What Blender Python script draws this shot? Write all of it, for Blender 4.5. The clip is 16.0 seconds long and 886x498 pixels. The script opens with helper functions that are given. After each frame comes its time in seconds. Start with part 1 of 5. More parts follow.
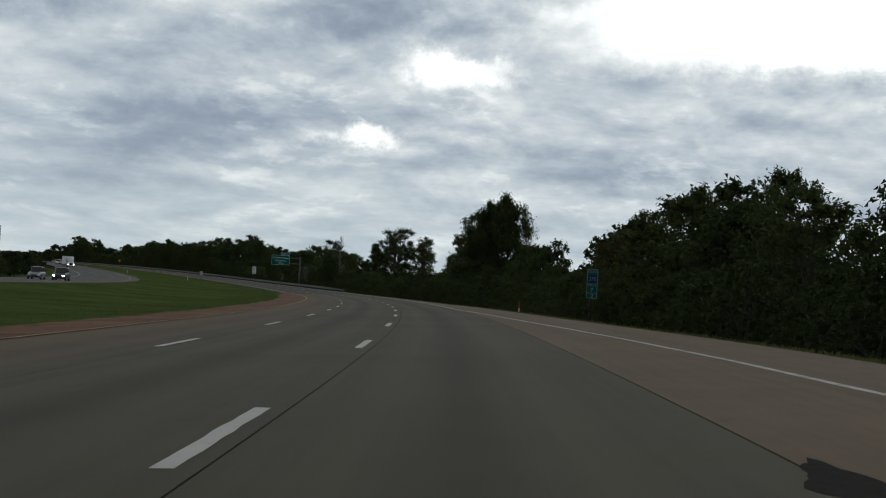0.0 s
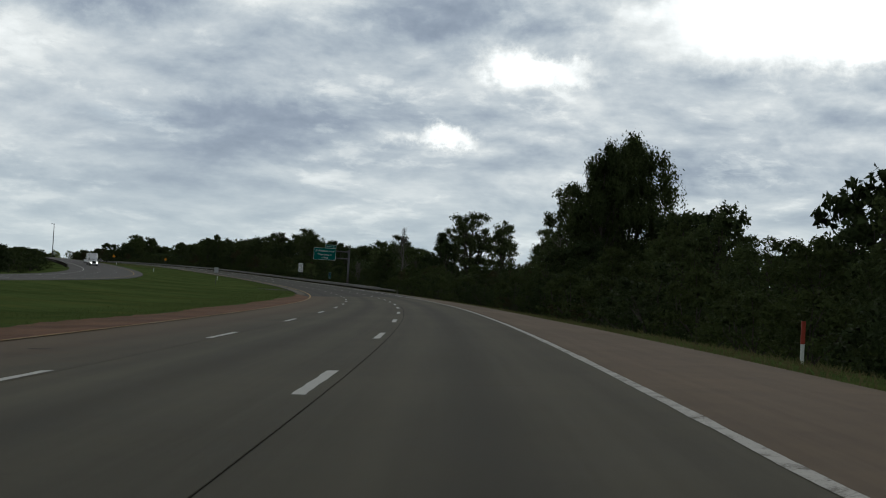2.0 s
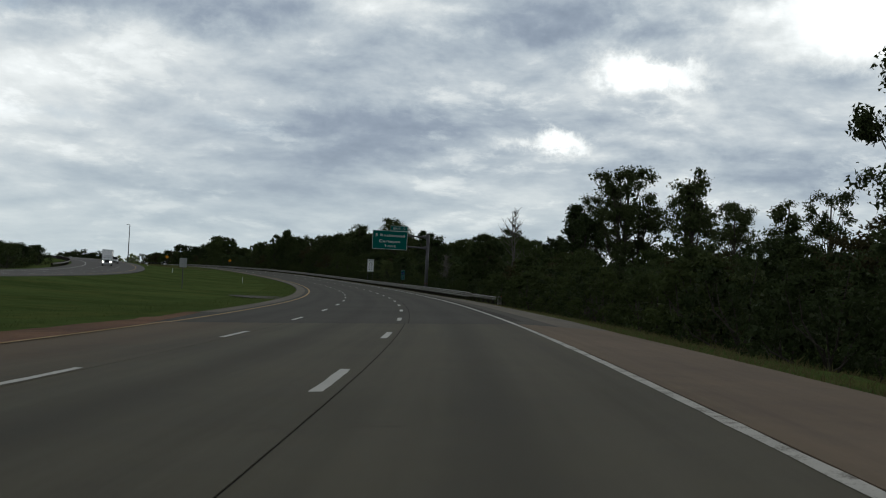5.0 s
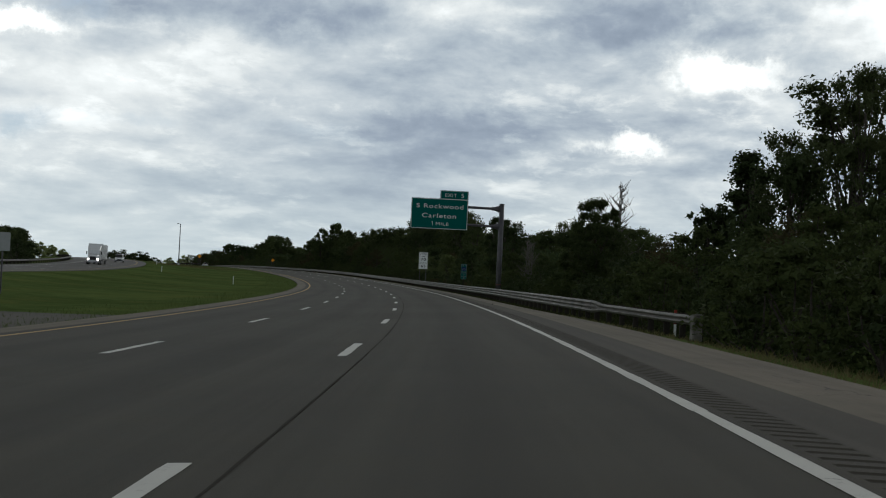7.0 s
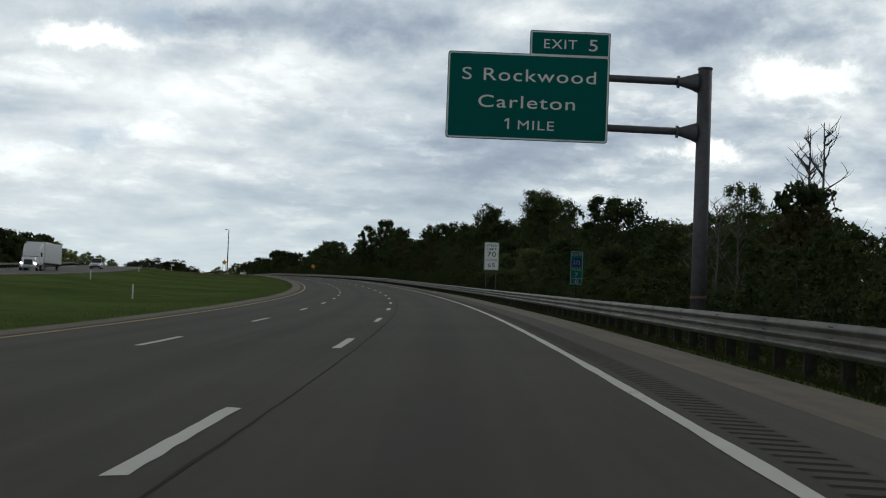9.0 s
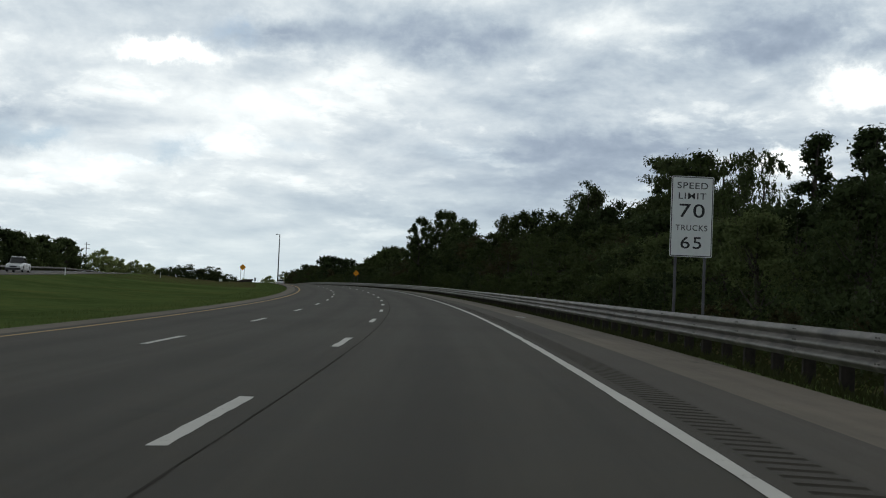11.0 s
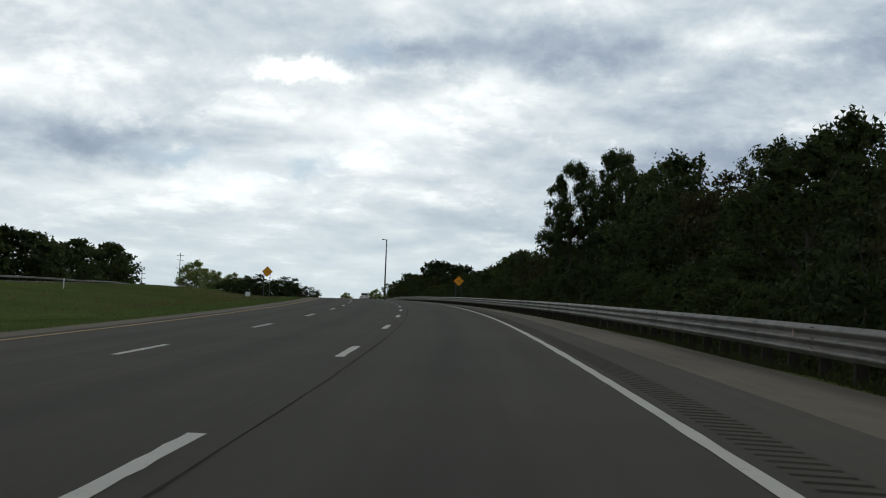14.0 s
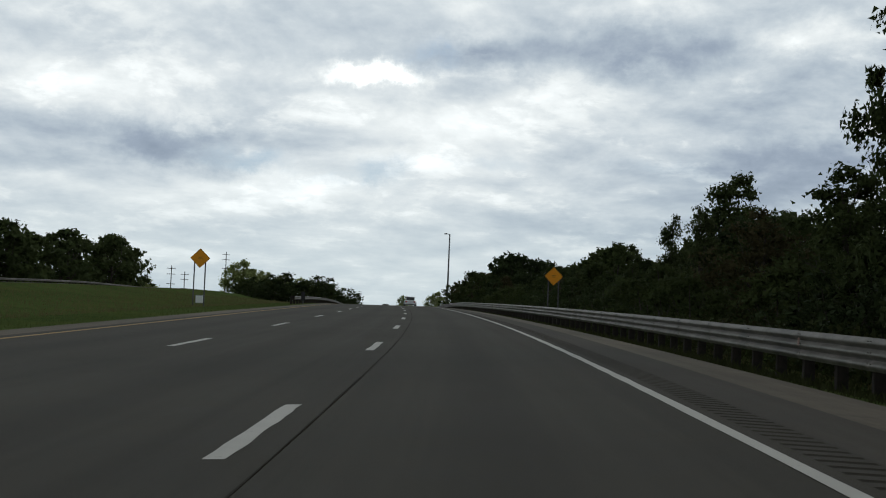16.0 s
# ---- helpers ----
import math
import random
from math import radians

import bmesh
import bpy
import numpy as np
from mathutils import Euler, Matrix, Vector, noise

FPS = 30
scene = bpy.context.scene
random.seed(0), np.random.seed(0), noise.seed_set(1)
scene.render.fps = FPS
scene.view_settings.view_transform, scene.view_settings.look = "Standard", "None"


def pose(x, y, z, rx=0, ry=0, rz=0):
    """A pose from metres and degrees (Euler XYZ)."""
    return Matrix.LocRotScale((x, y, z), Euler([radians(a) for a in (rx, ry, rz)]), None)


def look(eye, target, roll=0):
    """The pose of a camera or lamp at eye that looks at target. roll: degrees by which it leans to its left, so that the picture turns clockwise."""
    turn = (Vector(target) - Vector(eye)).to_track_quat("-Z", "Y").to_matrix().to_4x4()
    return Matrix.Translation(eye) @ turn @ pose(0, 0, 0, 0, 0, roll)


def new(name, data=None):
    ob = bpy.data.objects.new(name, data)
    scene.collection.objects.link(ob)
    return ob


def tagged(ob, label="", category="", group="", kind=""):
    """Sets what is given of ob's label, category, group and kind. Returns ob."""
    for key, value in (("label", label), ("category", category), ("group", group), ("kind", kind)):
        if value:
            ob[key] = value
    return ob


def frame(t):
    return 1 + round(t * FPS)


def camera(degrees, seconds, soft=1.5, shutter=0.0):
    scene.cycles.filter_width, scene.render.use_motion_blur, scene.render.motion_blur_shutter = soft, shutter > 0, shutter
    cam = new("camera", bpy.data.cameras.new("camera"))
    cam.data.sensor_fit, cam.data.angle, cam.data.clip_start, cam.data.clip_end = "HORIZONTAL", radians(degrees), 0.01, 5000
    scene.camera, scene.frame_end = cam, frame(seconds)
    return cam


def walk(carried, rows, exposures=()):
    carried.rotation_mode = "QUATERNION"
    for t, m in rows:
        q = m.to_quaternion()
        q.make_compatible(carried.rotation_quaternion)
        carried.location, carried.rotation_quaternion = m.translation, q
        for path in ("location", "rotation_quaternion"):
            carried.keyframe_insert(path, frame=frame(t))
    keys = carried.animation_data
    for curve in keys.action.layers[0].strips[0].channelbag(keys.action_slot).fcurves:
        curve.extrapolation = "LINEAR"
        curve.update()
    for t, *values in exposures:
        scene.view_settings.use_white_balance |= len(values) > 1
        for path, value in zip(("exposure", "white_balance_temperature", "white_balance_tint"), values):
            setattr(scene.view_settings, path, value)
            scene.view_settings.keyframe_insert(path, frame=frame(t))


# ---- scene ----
cam = camera(38.18, 16.0, 1.1)
PATH = [
    (0.0, 1.732, -0.702, 1.156, 91.931, -3.316, 1.041),
    (0.5, 1.611, 17.049, 1.178, 91.863, -3.452, 1.892),
    (1.0, 1.221, 34.837, 1.180, 91.766, -3.166, 2.824),
    (1.5, 0.409, 52.690, 1.159, 91.685, -3.428, 3.622),
    (2.0, -0.548, 70.632, 1.136, 91.767, -3.083, 4.590),
    (2.5, -1.786, 88.543, 1.105, 91.689, -3.055, 5.572),
    (3.0, -3.370, 106.302, 1.066, 91.670, -2.999, 6.433),
    (3.5, -5.193, 123.947, 1.024, 91.693, -3.406, 7.124),
    (4.0, -7.162, 141.525, 0.985, 91.704, -3.152, 7.948),
    (4.5, -9.375, 158.987, 0.946, 91.725, -2.921, 8.796),
    (5.0, -11.842, 176.326, 0.915, 91.779, -2.848, 9.689),
    (5.5, -14.572, 193.612, 0.892, 91.819, -2.825, 10.621),
    (6.0, -17.570, 210.912, 0.879, 91.859, -2.715, 11.536),
    (6.5, -20.845, 228.295, 0.890, 91.855, -2.617, 12.350),
    (7.0, -24.391, 245.758, 0.929, 91.768, -2.682, 13.064),
    (7.5, -28.296, 263.418, 0.988, 92.018, -2.620, 13.737),
    (8.0, -32.510, 281.193, 1.061, 92.043, -2.512, 14.383),
    (8.5, -36.950, 299.014, 1.156, 92.018, -2.249, 15.445),
    (9.0, -41.682, 316.903, 1.276, 92.045, -2.202, 16.329),
    (9.5, -46.745, 334.812, 1.416, 92.075, -2.324, 17.164),
    (10.0, -52.137, 352.734, 1.564, 92.158, -2.483, 17.961),
    (10.5, -57.807, 370.608, 1.721, 92.299, -2.489, 18.758),
    (11.0, -63.723, 388.371, 1.899, 92.431, -2.430, 19.593),
    (11.5, -69.844, 405.959, 2.105, 92.529, -2.356, 20.455),
    (12.0, -76.165, 423.371, 2.340, 92.585, -2.223, 21.303),
    (12.5, -82.712, 440.549, 2.600, 92.596, -1.964, 22.596),
    (13.0, -89.622, 457.451, 2.864, 92.738, -2.027, 23.780),
    (13.5, -96.758, 474.242, 3.140, 92.693, -2.340, 24.584),
    (14.0, -104.255, 490.981, 3.429, 92.840, -2.270, 25.506),
    (14.5, -112.009, 507.634, 3.735, 92.891, -2.405, 26.376),
    (15.0, -119.944, 524.160, 4.049, 92.827, -2.290, 27.321),
    (15.5, -128.227, 540.607, 4.362, 92.909, -2.599, 27.999),
    (16.0, -136.747, 556.976, 4.662, 92.840, -2.383, 28.638),
]
walk(cam, [(t, pose(x, y, z, rx, ry, rz)) for t, x, y, z, rx, ry, rz in PATH],
     [(0, -0.16), (3.5, -0.15), (6.5, -0.18), (7, -0.08), (8, 0.0), (9, 0.0), (11.5, 0.1), (14, 0.05), (16, -0.03)])

# ---- the road's line: curvature, grade and banking at stations 40 m apart ----
NODE = np.arange(-40, 1000, 40.0)
KAPPA = 1e-5 * np.array([68.8, 79.8, 90.8, 88.4, 76.2, 80.9, 94.4, 87.0, 82.5, 76.0, 76.1, 87.4, 85.8, 72.2, 84.6, 86.8, 77.0, 52.2, 24.9, -2.3, -1.4, -0.7, -0.2, 0, 0, 0])
GRADE = 1e-4 * np.array([43.4, 18.6, -7.3, -17.9, -21.8, -21.4, -10.0, 23.3, 41.4, 70.9, 81.2, 106.6, 140.5, 153.5, 173.9, 174.5, 144.9, 117.7, 98.0, 78.3, -1.7, -81.7, -161.7, -200, -200, -200])
BANK = 1e-4 * np.array([470, 469, 447, 450, 433, 414, 451, 397, 418, 385, 402, 353, 340, 330, 309, 276, 195, 109, 113, 113, 113, 113, 113, 113, 113, 113])
STEP = np.arange(-40, 960, 4.0)


def road_line():
    k, g = np.interp(STEP, NODE, KAPPA), np.interp(STEP, NODE, GRADE)
    psi = np.cumsum(k) * 4.0
    psi -= np.interp(0, STEP, psi)
    out = [psi]
    for d in (-np.sin(psi) * 4, np.cos(psi) * 4, g * 4):
        c = np.cumsum(d) - d / 2
        out.append(c - np.interp(0, STEP, c))
    return out


PSI, LX, LY, LZ = road_line()


def heading(s):
    return np.interp(s, STEP, PSI)


def zc(s):
    return np.interp(s, STEP, LZ)


def bank(s):
    return np.tan(np.interp(s, NODE, BANK))


def at(s, r, dz=0.0):
    """World points s metres along the road, r to the right of the first lane line, dz above that line."""
    s, r, dz = np.broadcast_arrays(np.asarray(s, float), np.asarray(r, float), np.asarray(dz, float))
    c = np.clip(s, STEP[0], STEP[-1])
    a, over = heading(c), s - c
    return np.stack([np.interp(c, STEP, LX) - over * np.sin(a) + r * np.cos(a),
                     np.interp(c, STEP, LY) + over * np.cos(a) + r * np.sin(a), zc(c) + dz], -1)


def smooth(a, b, x):
    u = np.clip((np.asarray(x, float) - a) / (b - a), 0, 1)
    return u * u * (3 - 2 * u)


CONCRETE_END = 217.5          # where the concrete pavement gives way to asphalt


def edge_line(s):
    return np.interp(s, [-60, 10, 14, 20, 30, 45, 50, 57, 63, 78, 120, 160, 215, 257, 330, 424, 460, 516, 552, 590, 700], [6.75, 6.6, 6.4, 6.28, 5.86, 5.06, 4.83, 4.53, 4.28, 3.72, 3.70, 3.75, 3.76, 3.76, 3.745, 3.725, 3.688, 3.74, 3.79, 3.73, 3.74])


def pave_right(s):
    return np.interp(s, [-60, 24, 35, 54, 60, 88, 103, 124, 140, 167, 215, 230, 290, 300, 312, 340, 400, 425, 470, 500, 540, 580, 600, 640], [9.6, 8.7, 8.2, 7.2, 7.0, 6.8, 6.8, 7.0, 6.85, 6.9, 6.75, 7.1, 7.1, 6.8, 6.45, 6.3, 6.5, 6.9, 7.0, 7.25, 7.3, 6.6, 6.45, 6.2])


def seam_right(s):
    """The joint between the newer and the older part of the shoulder."""
    return np.interp(s, [217, 260, 335, 430, 500, 530, 700], [5.2, 5.3, 5.15, 5.26, 5.42, 5.32, 5.32])


def joint_right(s):
    """The tarred joint between the right lane and the shoulder slabs."""
    return np.interp(s, [0, 20, 54, 85, 150, 217], [3.94, 3.86, 3.80, 3.78, 3.83, 3.85])


def pave_left(s):
    return np.interp(s, [0, 180, 215, 235], [-7.35, -7.35, -7.6, -8.75])


def knee(s):
    """Where the banked pavement ends and the shoulder's own slope begins."""
    return np.maximum(3.95, edge_line(s) + 0.25)


def pave_z(s, r):
    """Height of the southbound pavement over its line: banked lanes, shoulders that fall away to the right."""
    b, k = bank(s), knee(s)
    return np.where(r > k, b * k + np.interp(s, [60, 95, 125], [0.035, 0.01, -0.028]) * (r - k), b * r)


def opp_z(s, r):
    lift = np.interp(s, [-400, 0, 150, 220, 350, 500, 640, 711, 756, 800, 900, 1000], [-.35, -.3, -.1, .1, .12, .3, .55, .9, 1.05, 1.75, 3.0, 3.0])
    return lift + 0.014 * (r + 35)


BASE = -1.0


def ground_dz(s, r):
    """Height of the land over the road's line."""
    s, r = np.broadcast_arrays(np.asarray(s, float), np.asarray(r, float))
    b, low, pr = bank(s), BASE - zc(s), pave_right(s)
    o = lambda q: opp_z(s, q)
    knots = [(-1500, low), (-130, low), (-72, np.minimum(o(-53) - 1.0, 0.5 * low - .4)), (-60, o(-53) - .75), (-54.5, o(-53) - .12), (-53.3, o(-53) - .2), (-35.3, o(-35) - .2), (-34.6, o(-35) - .03),
             (-26, 0.55 * o(-35) - .42), (-16, 0.3 * o(-35) - .66), (-11.2, -11 * b - .07), (-9.0, -9 * b - .05), (-8.6, -8.6 * b - .16), (3.9, 3.9 * b - .2),
             (0, 0), (0, 0), (9.4, -.42), (14, -1.0), (24, -1.35), (80, low), (1500, low)]
    knots[16] = (pr + 2.5, pave_z(s, pr) - np.interp(s, [100, 250, 300], [.22, .30, .50]))
    knots[14] = (pr - .15, pave_z(s, pr) - .16)
    knots[15] = (pr + .12, pave_z(s, pr) - .035)
    z = np.full(s.shape, knots[0][1] if np.ndim(knots[0][1]) == 0 else 0.0)
    for (ra, za), (rb, zb) in zip(knots[:-1], knots[1:]):
        ra, rb, za, zb = (np.broadcast_to(q, s.shape) for q in (ra, rb, za, zb))
        inside = (r >= ra) & (r <= rb)
        u = (r - ra) / np.maximum(rb - ra, 1e-6)
        z = np.where(inside, za + (zb - za) * u, z)
    return z


def land(s, r, up=0.0):
    return at(s, r, ground_dz(s, r) + up)


# ---- light: overcast sky with the veiled sun ahead to the right ----
SUN_AZ, SUN_EL = radians(-24), radians(34)
world = bpy.data.worlds.new("sky")
scene.world = world
world.use_nodes = True


class Nodes:
    def __init__(self, tree):
        self.t = tree

    def node(self, kind, **kw):
        n = self.t.nodes.new(kind)
        for k, v in kw.items():
            if k == "op":
                n.operation = v
        return n

    def set(self, sock, v):
        if isinstance(v, (int, float)):
            sock.default_value = v
        elif isinstance(v, tuple):
            sock.default_value = v
        else:
            self.t.links.new(v, sock)

    def math(self, op, a, b=0.0, c=0.0, clamp=False):
        n = self.node("ShaderNodeMath", op=op)
        n.use_clamp = clamp
        for i, v in enumerate((a, b, c)):
            self.set(n.inputs[i], v)
        return n.outputs[0]

    def mix(self, f, a, b, blend="MIX"):
        n = self.node("ShaderNodeMix")
        n.data_type, n.blend_type = "RGBA", blend
        self.set(n.inputs[0], f)
        self.set(n.inputs[6], a if not isinstance(a, tuple) else (*a, 1)[:4])
        self.set(n.inputs[7], b if not isinstance(b, tuple) else (*b, 1)[:4])
        return n.outputs[2]

    def noise(self, vec, scale, detail=4.0, rough=0.55, distort=0.0):
        n = self.node("ShaderNodeTexNoise")
        if vec is not None:
            self.set(n.inputs["Vector"], vec)
        n.inputs["Scale"].default_value, n.inputs["Detail"].default_value = scale, detail
        n.inputs["Roughness"].default_value, n.inputs["Distortion"].default_value = rough, distort
        return n.outputs["Fac"]

    def step(self, x, a, b):
        n = self.node("ShaderNodeMapRange")
        n.interpolation_type = "SMOOTHSTEP"
        self.set(n.inputs[0], x)
        n.inputs[1].default_value, n.inputs[2].default_value = a, b
        return n.outputs[0]

    def xyz(self, x, y, z):
        n = self.node("ShaderNodeCombineXYZ")
        for i, v in enumerate((x, y, z)):
            self.set(n.inputs[i], v)
        return n.outputs[0]


def make_sky():
    t = world.node_tree
    t.nodes.clear()
    N = Nodes(t)
    out, bg = N.node("ShaderNodeOutputWorld"), N.node("ShaderNodeBackground")
    co = N.node("ShaderNodeTexCoord").outputs["Generated"]
    sep = N.node("ShaderNodeSeparateXYZ")
    t.links.new(co, sep.inputs[0])
    x, y, z = sep.outputs
    sky = N.node("ShaderNodeTexSky")
    sky.sky_type, sky.sun_disc, sky.sun_elevation, sky.sun_rotation = "NISHITA", False, SUN_EL, -SUN_AZ
    # cloud sheet: banks flatten towards the horizon
    def sheet(lift):
        return N.xyz(x, y, N.math("MULTIPLY", N.math("LOGARITHM", N.math("ADD", N.math("MAXIMUM", z, 0.0), 0.12 + lift), 2.718), 0.62))
    flat, rim = sheet(0.0), sheet(0.010)
    big = N.noise(flat, 3.6, 5, 0.52, 0.2)
    mid = N.noise(flat, 9.0, 8, 0.56, 0.2)
    lit = N.noise(rim, 9.0, 8, 0.56, 0.2)
    fine = N.noise(flat, 30.0, 8, 0.62, 0.3)
    layer = N.noise(N.xyz(N.math("MULTIPLY", x, 0.6), N.math("MULTIPLY", y, 0.6), N.math("MULTIPLY", N.math("LOGARITHM", N.math("ADD", N.math("MAXIMUM", z, 0.0), 0.12), 2.718), 1.5)), 8.0, 7, 0.58, 0.1)
    az = N.math("MULTIPLY", N.math("ARCTAN2", N.math("MULTIPLY", x, -1.0), y), 57.2958)
    el = N.math("MULTIPLY", N.math("ARCSINE", z), 57.2958)
    wob = N.math("MULTIPLY", N.math("SUBTRACT", N.noise(co, 20.0, 7, 0.62), 0.5), 6.5)
    wob2 = N.math("MULTIPLY", N.math("SUBTRACT", N.noise(N.xyz(y, z, x), 26.0, 8, 0.66), 0.5), 2.4)

    def lump(a, e, wa, we, sharp=1.0):
        da = N.math("DIVIDE", N.math("SUBTRACT", N.math("ADD", az, wob), a), wa)
        de = N.math("DIVIDE", N.math("SUBTRACT", N.math("ADD", el, wob2), e), we)
        d = N.math("ADD", N.math("MULTIPLY", da, da), N.math("MULTIPLY", de, de))
        return N.math("POWER", 2.718, N.math("MULTIPLY", N.math("POWER", d, sharp), -1.0))

    def total(rows, start):
        acc = start
        for a, e, wa, we, w, sh in rows:
            acc = N.math("MULTIPLY_ADD", lump(a, e, wa, we, sh), w, acc)
        return acc

    shade = N.math("ADD", N.math("MULTIPLY_ADD", layer, 0.20, N.math("MULTIPLY", big, 0.44)), N.math("ADD", N.math("MULTIPLY", mid, 0.36), N.math("MULTIPLY", fine, 0.11)))
    shade = N.math("MULTIPLY_ADD", N.math("SUBTRACT", mid, lit), 0.55, shade)
    puff = N.math("MULTIPLY", N.step(N.math("MULTIPLY_ADD", fine, 0.5, N.math("MULTIPLY", mid, 0.5)), 0.52, 0.60), N.step(z, 0.32, 0.10))
    shade = N.math("MULTIPLY_ADD", puff, 0.07, shade)
    # the sheet thins and brightens to the east
    late = N.step(az, 3.0, 26.0)
    even = N.math("MULTIPLY_ADD", N.math("SUBTRACT", shade, 0.565), N.math("MULTIPLY_ADD", late, -0.30, 1.0), 0.565)
    shade = N.math("ADD", total(SKY_LUMPS, even), N.math("MULTIPLY_ADD", late, 0.065, 0.09))
    ramp = N.node("ShaderNodeValToRGB")
    t.links.new(shade, ramp.inputs[0])
    cr = ramp.color_ramp
    cr.elements[0].position, cr.elements[0].color = 0.36, (0.247, 0.308, 0.394, 1)
    cr.elements[1].position, cr.elements[1].color = 0.98, (1.22, 1.27, 1.27, 1)
    for q, c in ((0.49, (0.338, 0.408, 0.500)), (0.58, (0.463, 0.541, 0.614)), (0.67, (0.610, 0.682, 0.732)), (0.79, (0.836, 0.890, 0.903))):
        cr.elements.new(q).color = (*c, 1)
    # thin haze low down, blue holes high
    low = N.step(z, 0.13, 0.0)
    col = N.mix(N.math("MULTIPLY", low, 0.55), ramp.outputs[0], (0.575, 0.68, 0.715))
    hole = N.math("MULTIPLY", total(SKY_HOLES, 0.0), N.step(mid, 0.40, 0.62), clamp=True)
    col = N.mix(hole, col, N.mix(0.35, N.mix(1.0, sky.outputs[0], (0.085, 0.085, 0.085), "MULTIPLY"), (0.40, 0.60, 0.86)))
    # the unseen sky overhead is dimmed so that less light reaches the ground
    col = N.mix(N.step(z, 0.26, 0.70), col, N.mix(1.0, col, (0.25, 0.245, 0.235), "MULTIPLY"))
    # and dimmed out of view, away from the veiled sun, to darken the trees
    facing = N.math("ADD", N.math("MULTIPLY", x, -math.sin(SUN_AZ)), N.math("MULTIPLY", y, math.cos(SUN_AZ)))
    col = N.mix(N.step(facing, 0.25, -0.75), col, N.mix(1.0, col, (0.78, 0.78, 0.79), "MULTIPLY"))
    t.links.new(col, bg.inputs[0])
    bg.inputs[1].default_value = SKY_STRENGTH
    t.links.new(bg.outputs[0], out.inputs[0])


# azimuth, elevation, half widths in degrees, weight, edge sharpness
SKY_LUMPS = [(-12.4, 12.2, 9, 2.2, .62, 1.0), (0.5, 10.0, 2.6, .62, .46, 1.3), (5.2, 6.7, 2.1, .36, .42, 1.3), (31.7, 10.4, 2.1, .42, .38, 1.3),
             (4.4, 12.2, 6, 1.1, -.16, 1.0), (20.3, 12.0, 4.0, 1.5, -.24, 1.0), (41, 6.9, 4.0, 1.0, -.18, 1.0), (-13.7, 9.9, 8, .7, -.2, 1.0), (13.3, 6.8, 5.5, 1.3, -.15, 1.0), (27, 11.6, 3.5, .8, -.14, 1.0),
             (-7.0, 5.8, 5, .8, -.12, 1.0), (22, 3.4, 8, 1.9, -.11, 1.0), (44, 9.2, 3.5, 1.3, .14, 1.0), (13, 12.4, 2.5, .7, .12, 1.0), (28, 8.2, 5, 1.6, .10, 1.0), (36, 5.2, 8, 1.2, .10, 1.0)]
SKY_HOLES = [(30.4, 11.4, 1.4, .7, 1.1, 1.2), (32.6, 6.2, 2.0, .6, .8, 1.2), (37.6, 6.3, 2.4, .6, .9, 1.2), (22, 6.6, 4, .3, .45, 1.0), (26.5, 6.9, 1.5, .3, .6, 1.0)]
SKY_STRENGTH = 1.0
make_sky()
sun = new("sun", bpy.data.lights.new("sun", "SUN"))
sun.data.energy, sun.data.angle, sun.data.color = 0.4, radians(18), (1.0, 0.96, 0.90)
sun.matrix_world = look((0, 0, 100), (100 * math.sin(SUN_AZ) * math.cos(SUN_EL), -100 * math.cos(SUN_AZ) * math.cos(SUN_EL), 100 - 100 * math.sin(SUN_EL)))


# ---- materials ----
def material(name, build):
    m = bpy.data.materials.new(name)
    m.use_nodes = True
    t = m.node_tree
    N = Nodes(t)
    bsdf = t.nodes["Principled BSDF"]
    build(N, bsdf, N.node("ShaderNodeTexCoord").outputs["Object"])
    return m


def bump(N, bsdf, height, strength, dist=0.02):
    b = N.node("ShaderNodeBump")
    b.inputs["Strength"].default_value, b.inputs["Distance"].default_value = strength, dist
    N.set(b.inputs["Height"], height)
    N.t.links.new(b.outputs[0], bsdf.inputs["Normal"])


def surface(name, dark, light, rough=0.9, scales=(0.35, 9.0, 160.0), weights=(0.5, 0.3, 0.2), bumps=0.25, metal=0.0, dist=0.006, vary=0.0, spec=0.3, stains=None):
    """A worn matt surface: patches, blotches and grain between two colours."""
    def build(N, b, co):
        f = 0.0
        for s, w, d in zip(scales, weights, (4, 5, 3)):
            f = N.math("MULTIPLY_ADD", N.noise(co, s, d, 0.62), w, f)
        f = N.step(f, 0.33, 0.67)
        col = N.mix(f, dark, light)
        if vary:
            info = N.node("ShaderNodeObjectInfo").outputs["Random"]
            k = N.math("MULTIPLY_ADD", info, 2 * vary, 1 - vary)
            col = N.mix(1.0, col, N.xyz(k, k, k), "MULTIPLY")
        if stains:
            place = N.node("ShaderNodeNewGeometry").outputs["Position"]
            blotch = N.math("MULTIPLY", N.step(N.noise(place, 0.55, 6, 0.62), 0.50, 0.66), N.math("MULTIPLY_ADD", N.noise(place, 5.0, 4), 0.7, 0.35), clamp=True)
            col = N.mix(N.math("MULTIPLY", blotch, 0.8), col, stains)
        N.set(b.inputs["Base Color"], col)
        N.set(b.inputs["Roughness"], N.math("MULTIPLY_ADD", N.noise(co, scales[1], 3), 0.2, rough - 0.1))
        b.inputs["Metallic"].default_value = metal
        b.inputs["Specular IOR Level"].default_value = spec
        if bumps:
            bump(N, b, N.noise(co, scales[2], 3, 0.7), bumps, dist)
    return material(name, build)


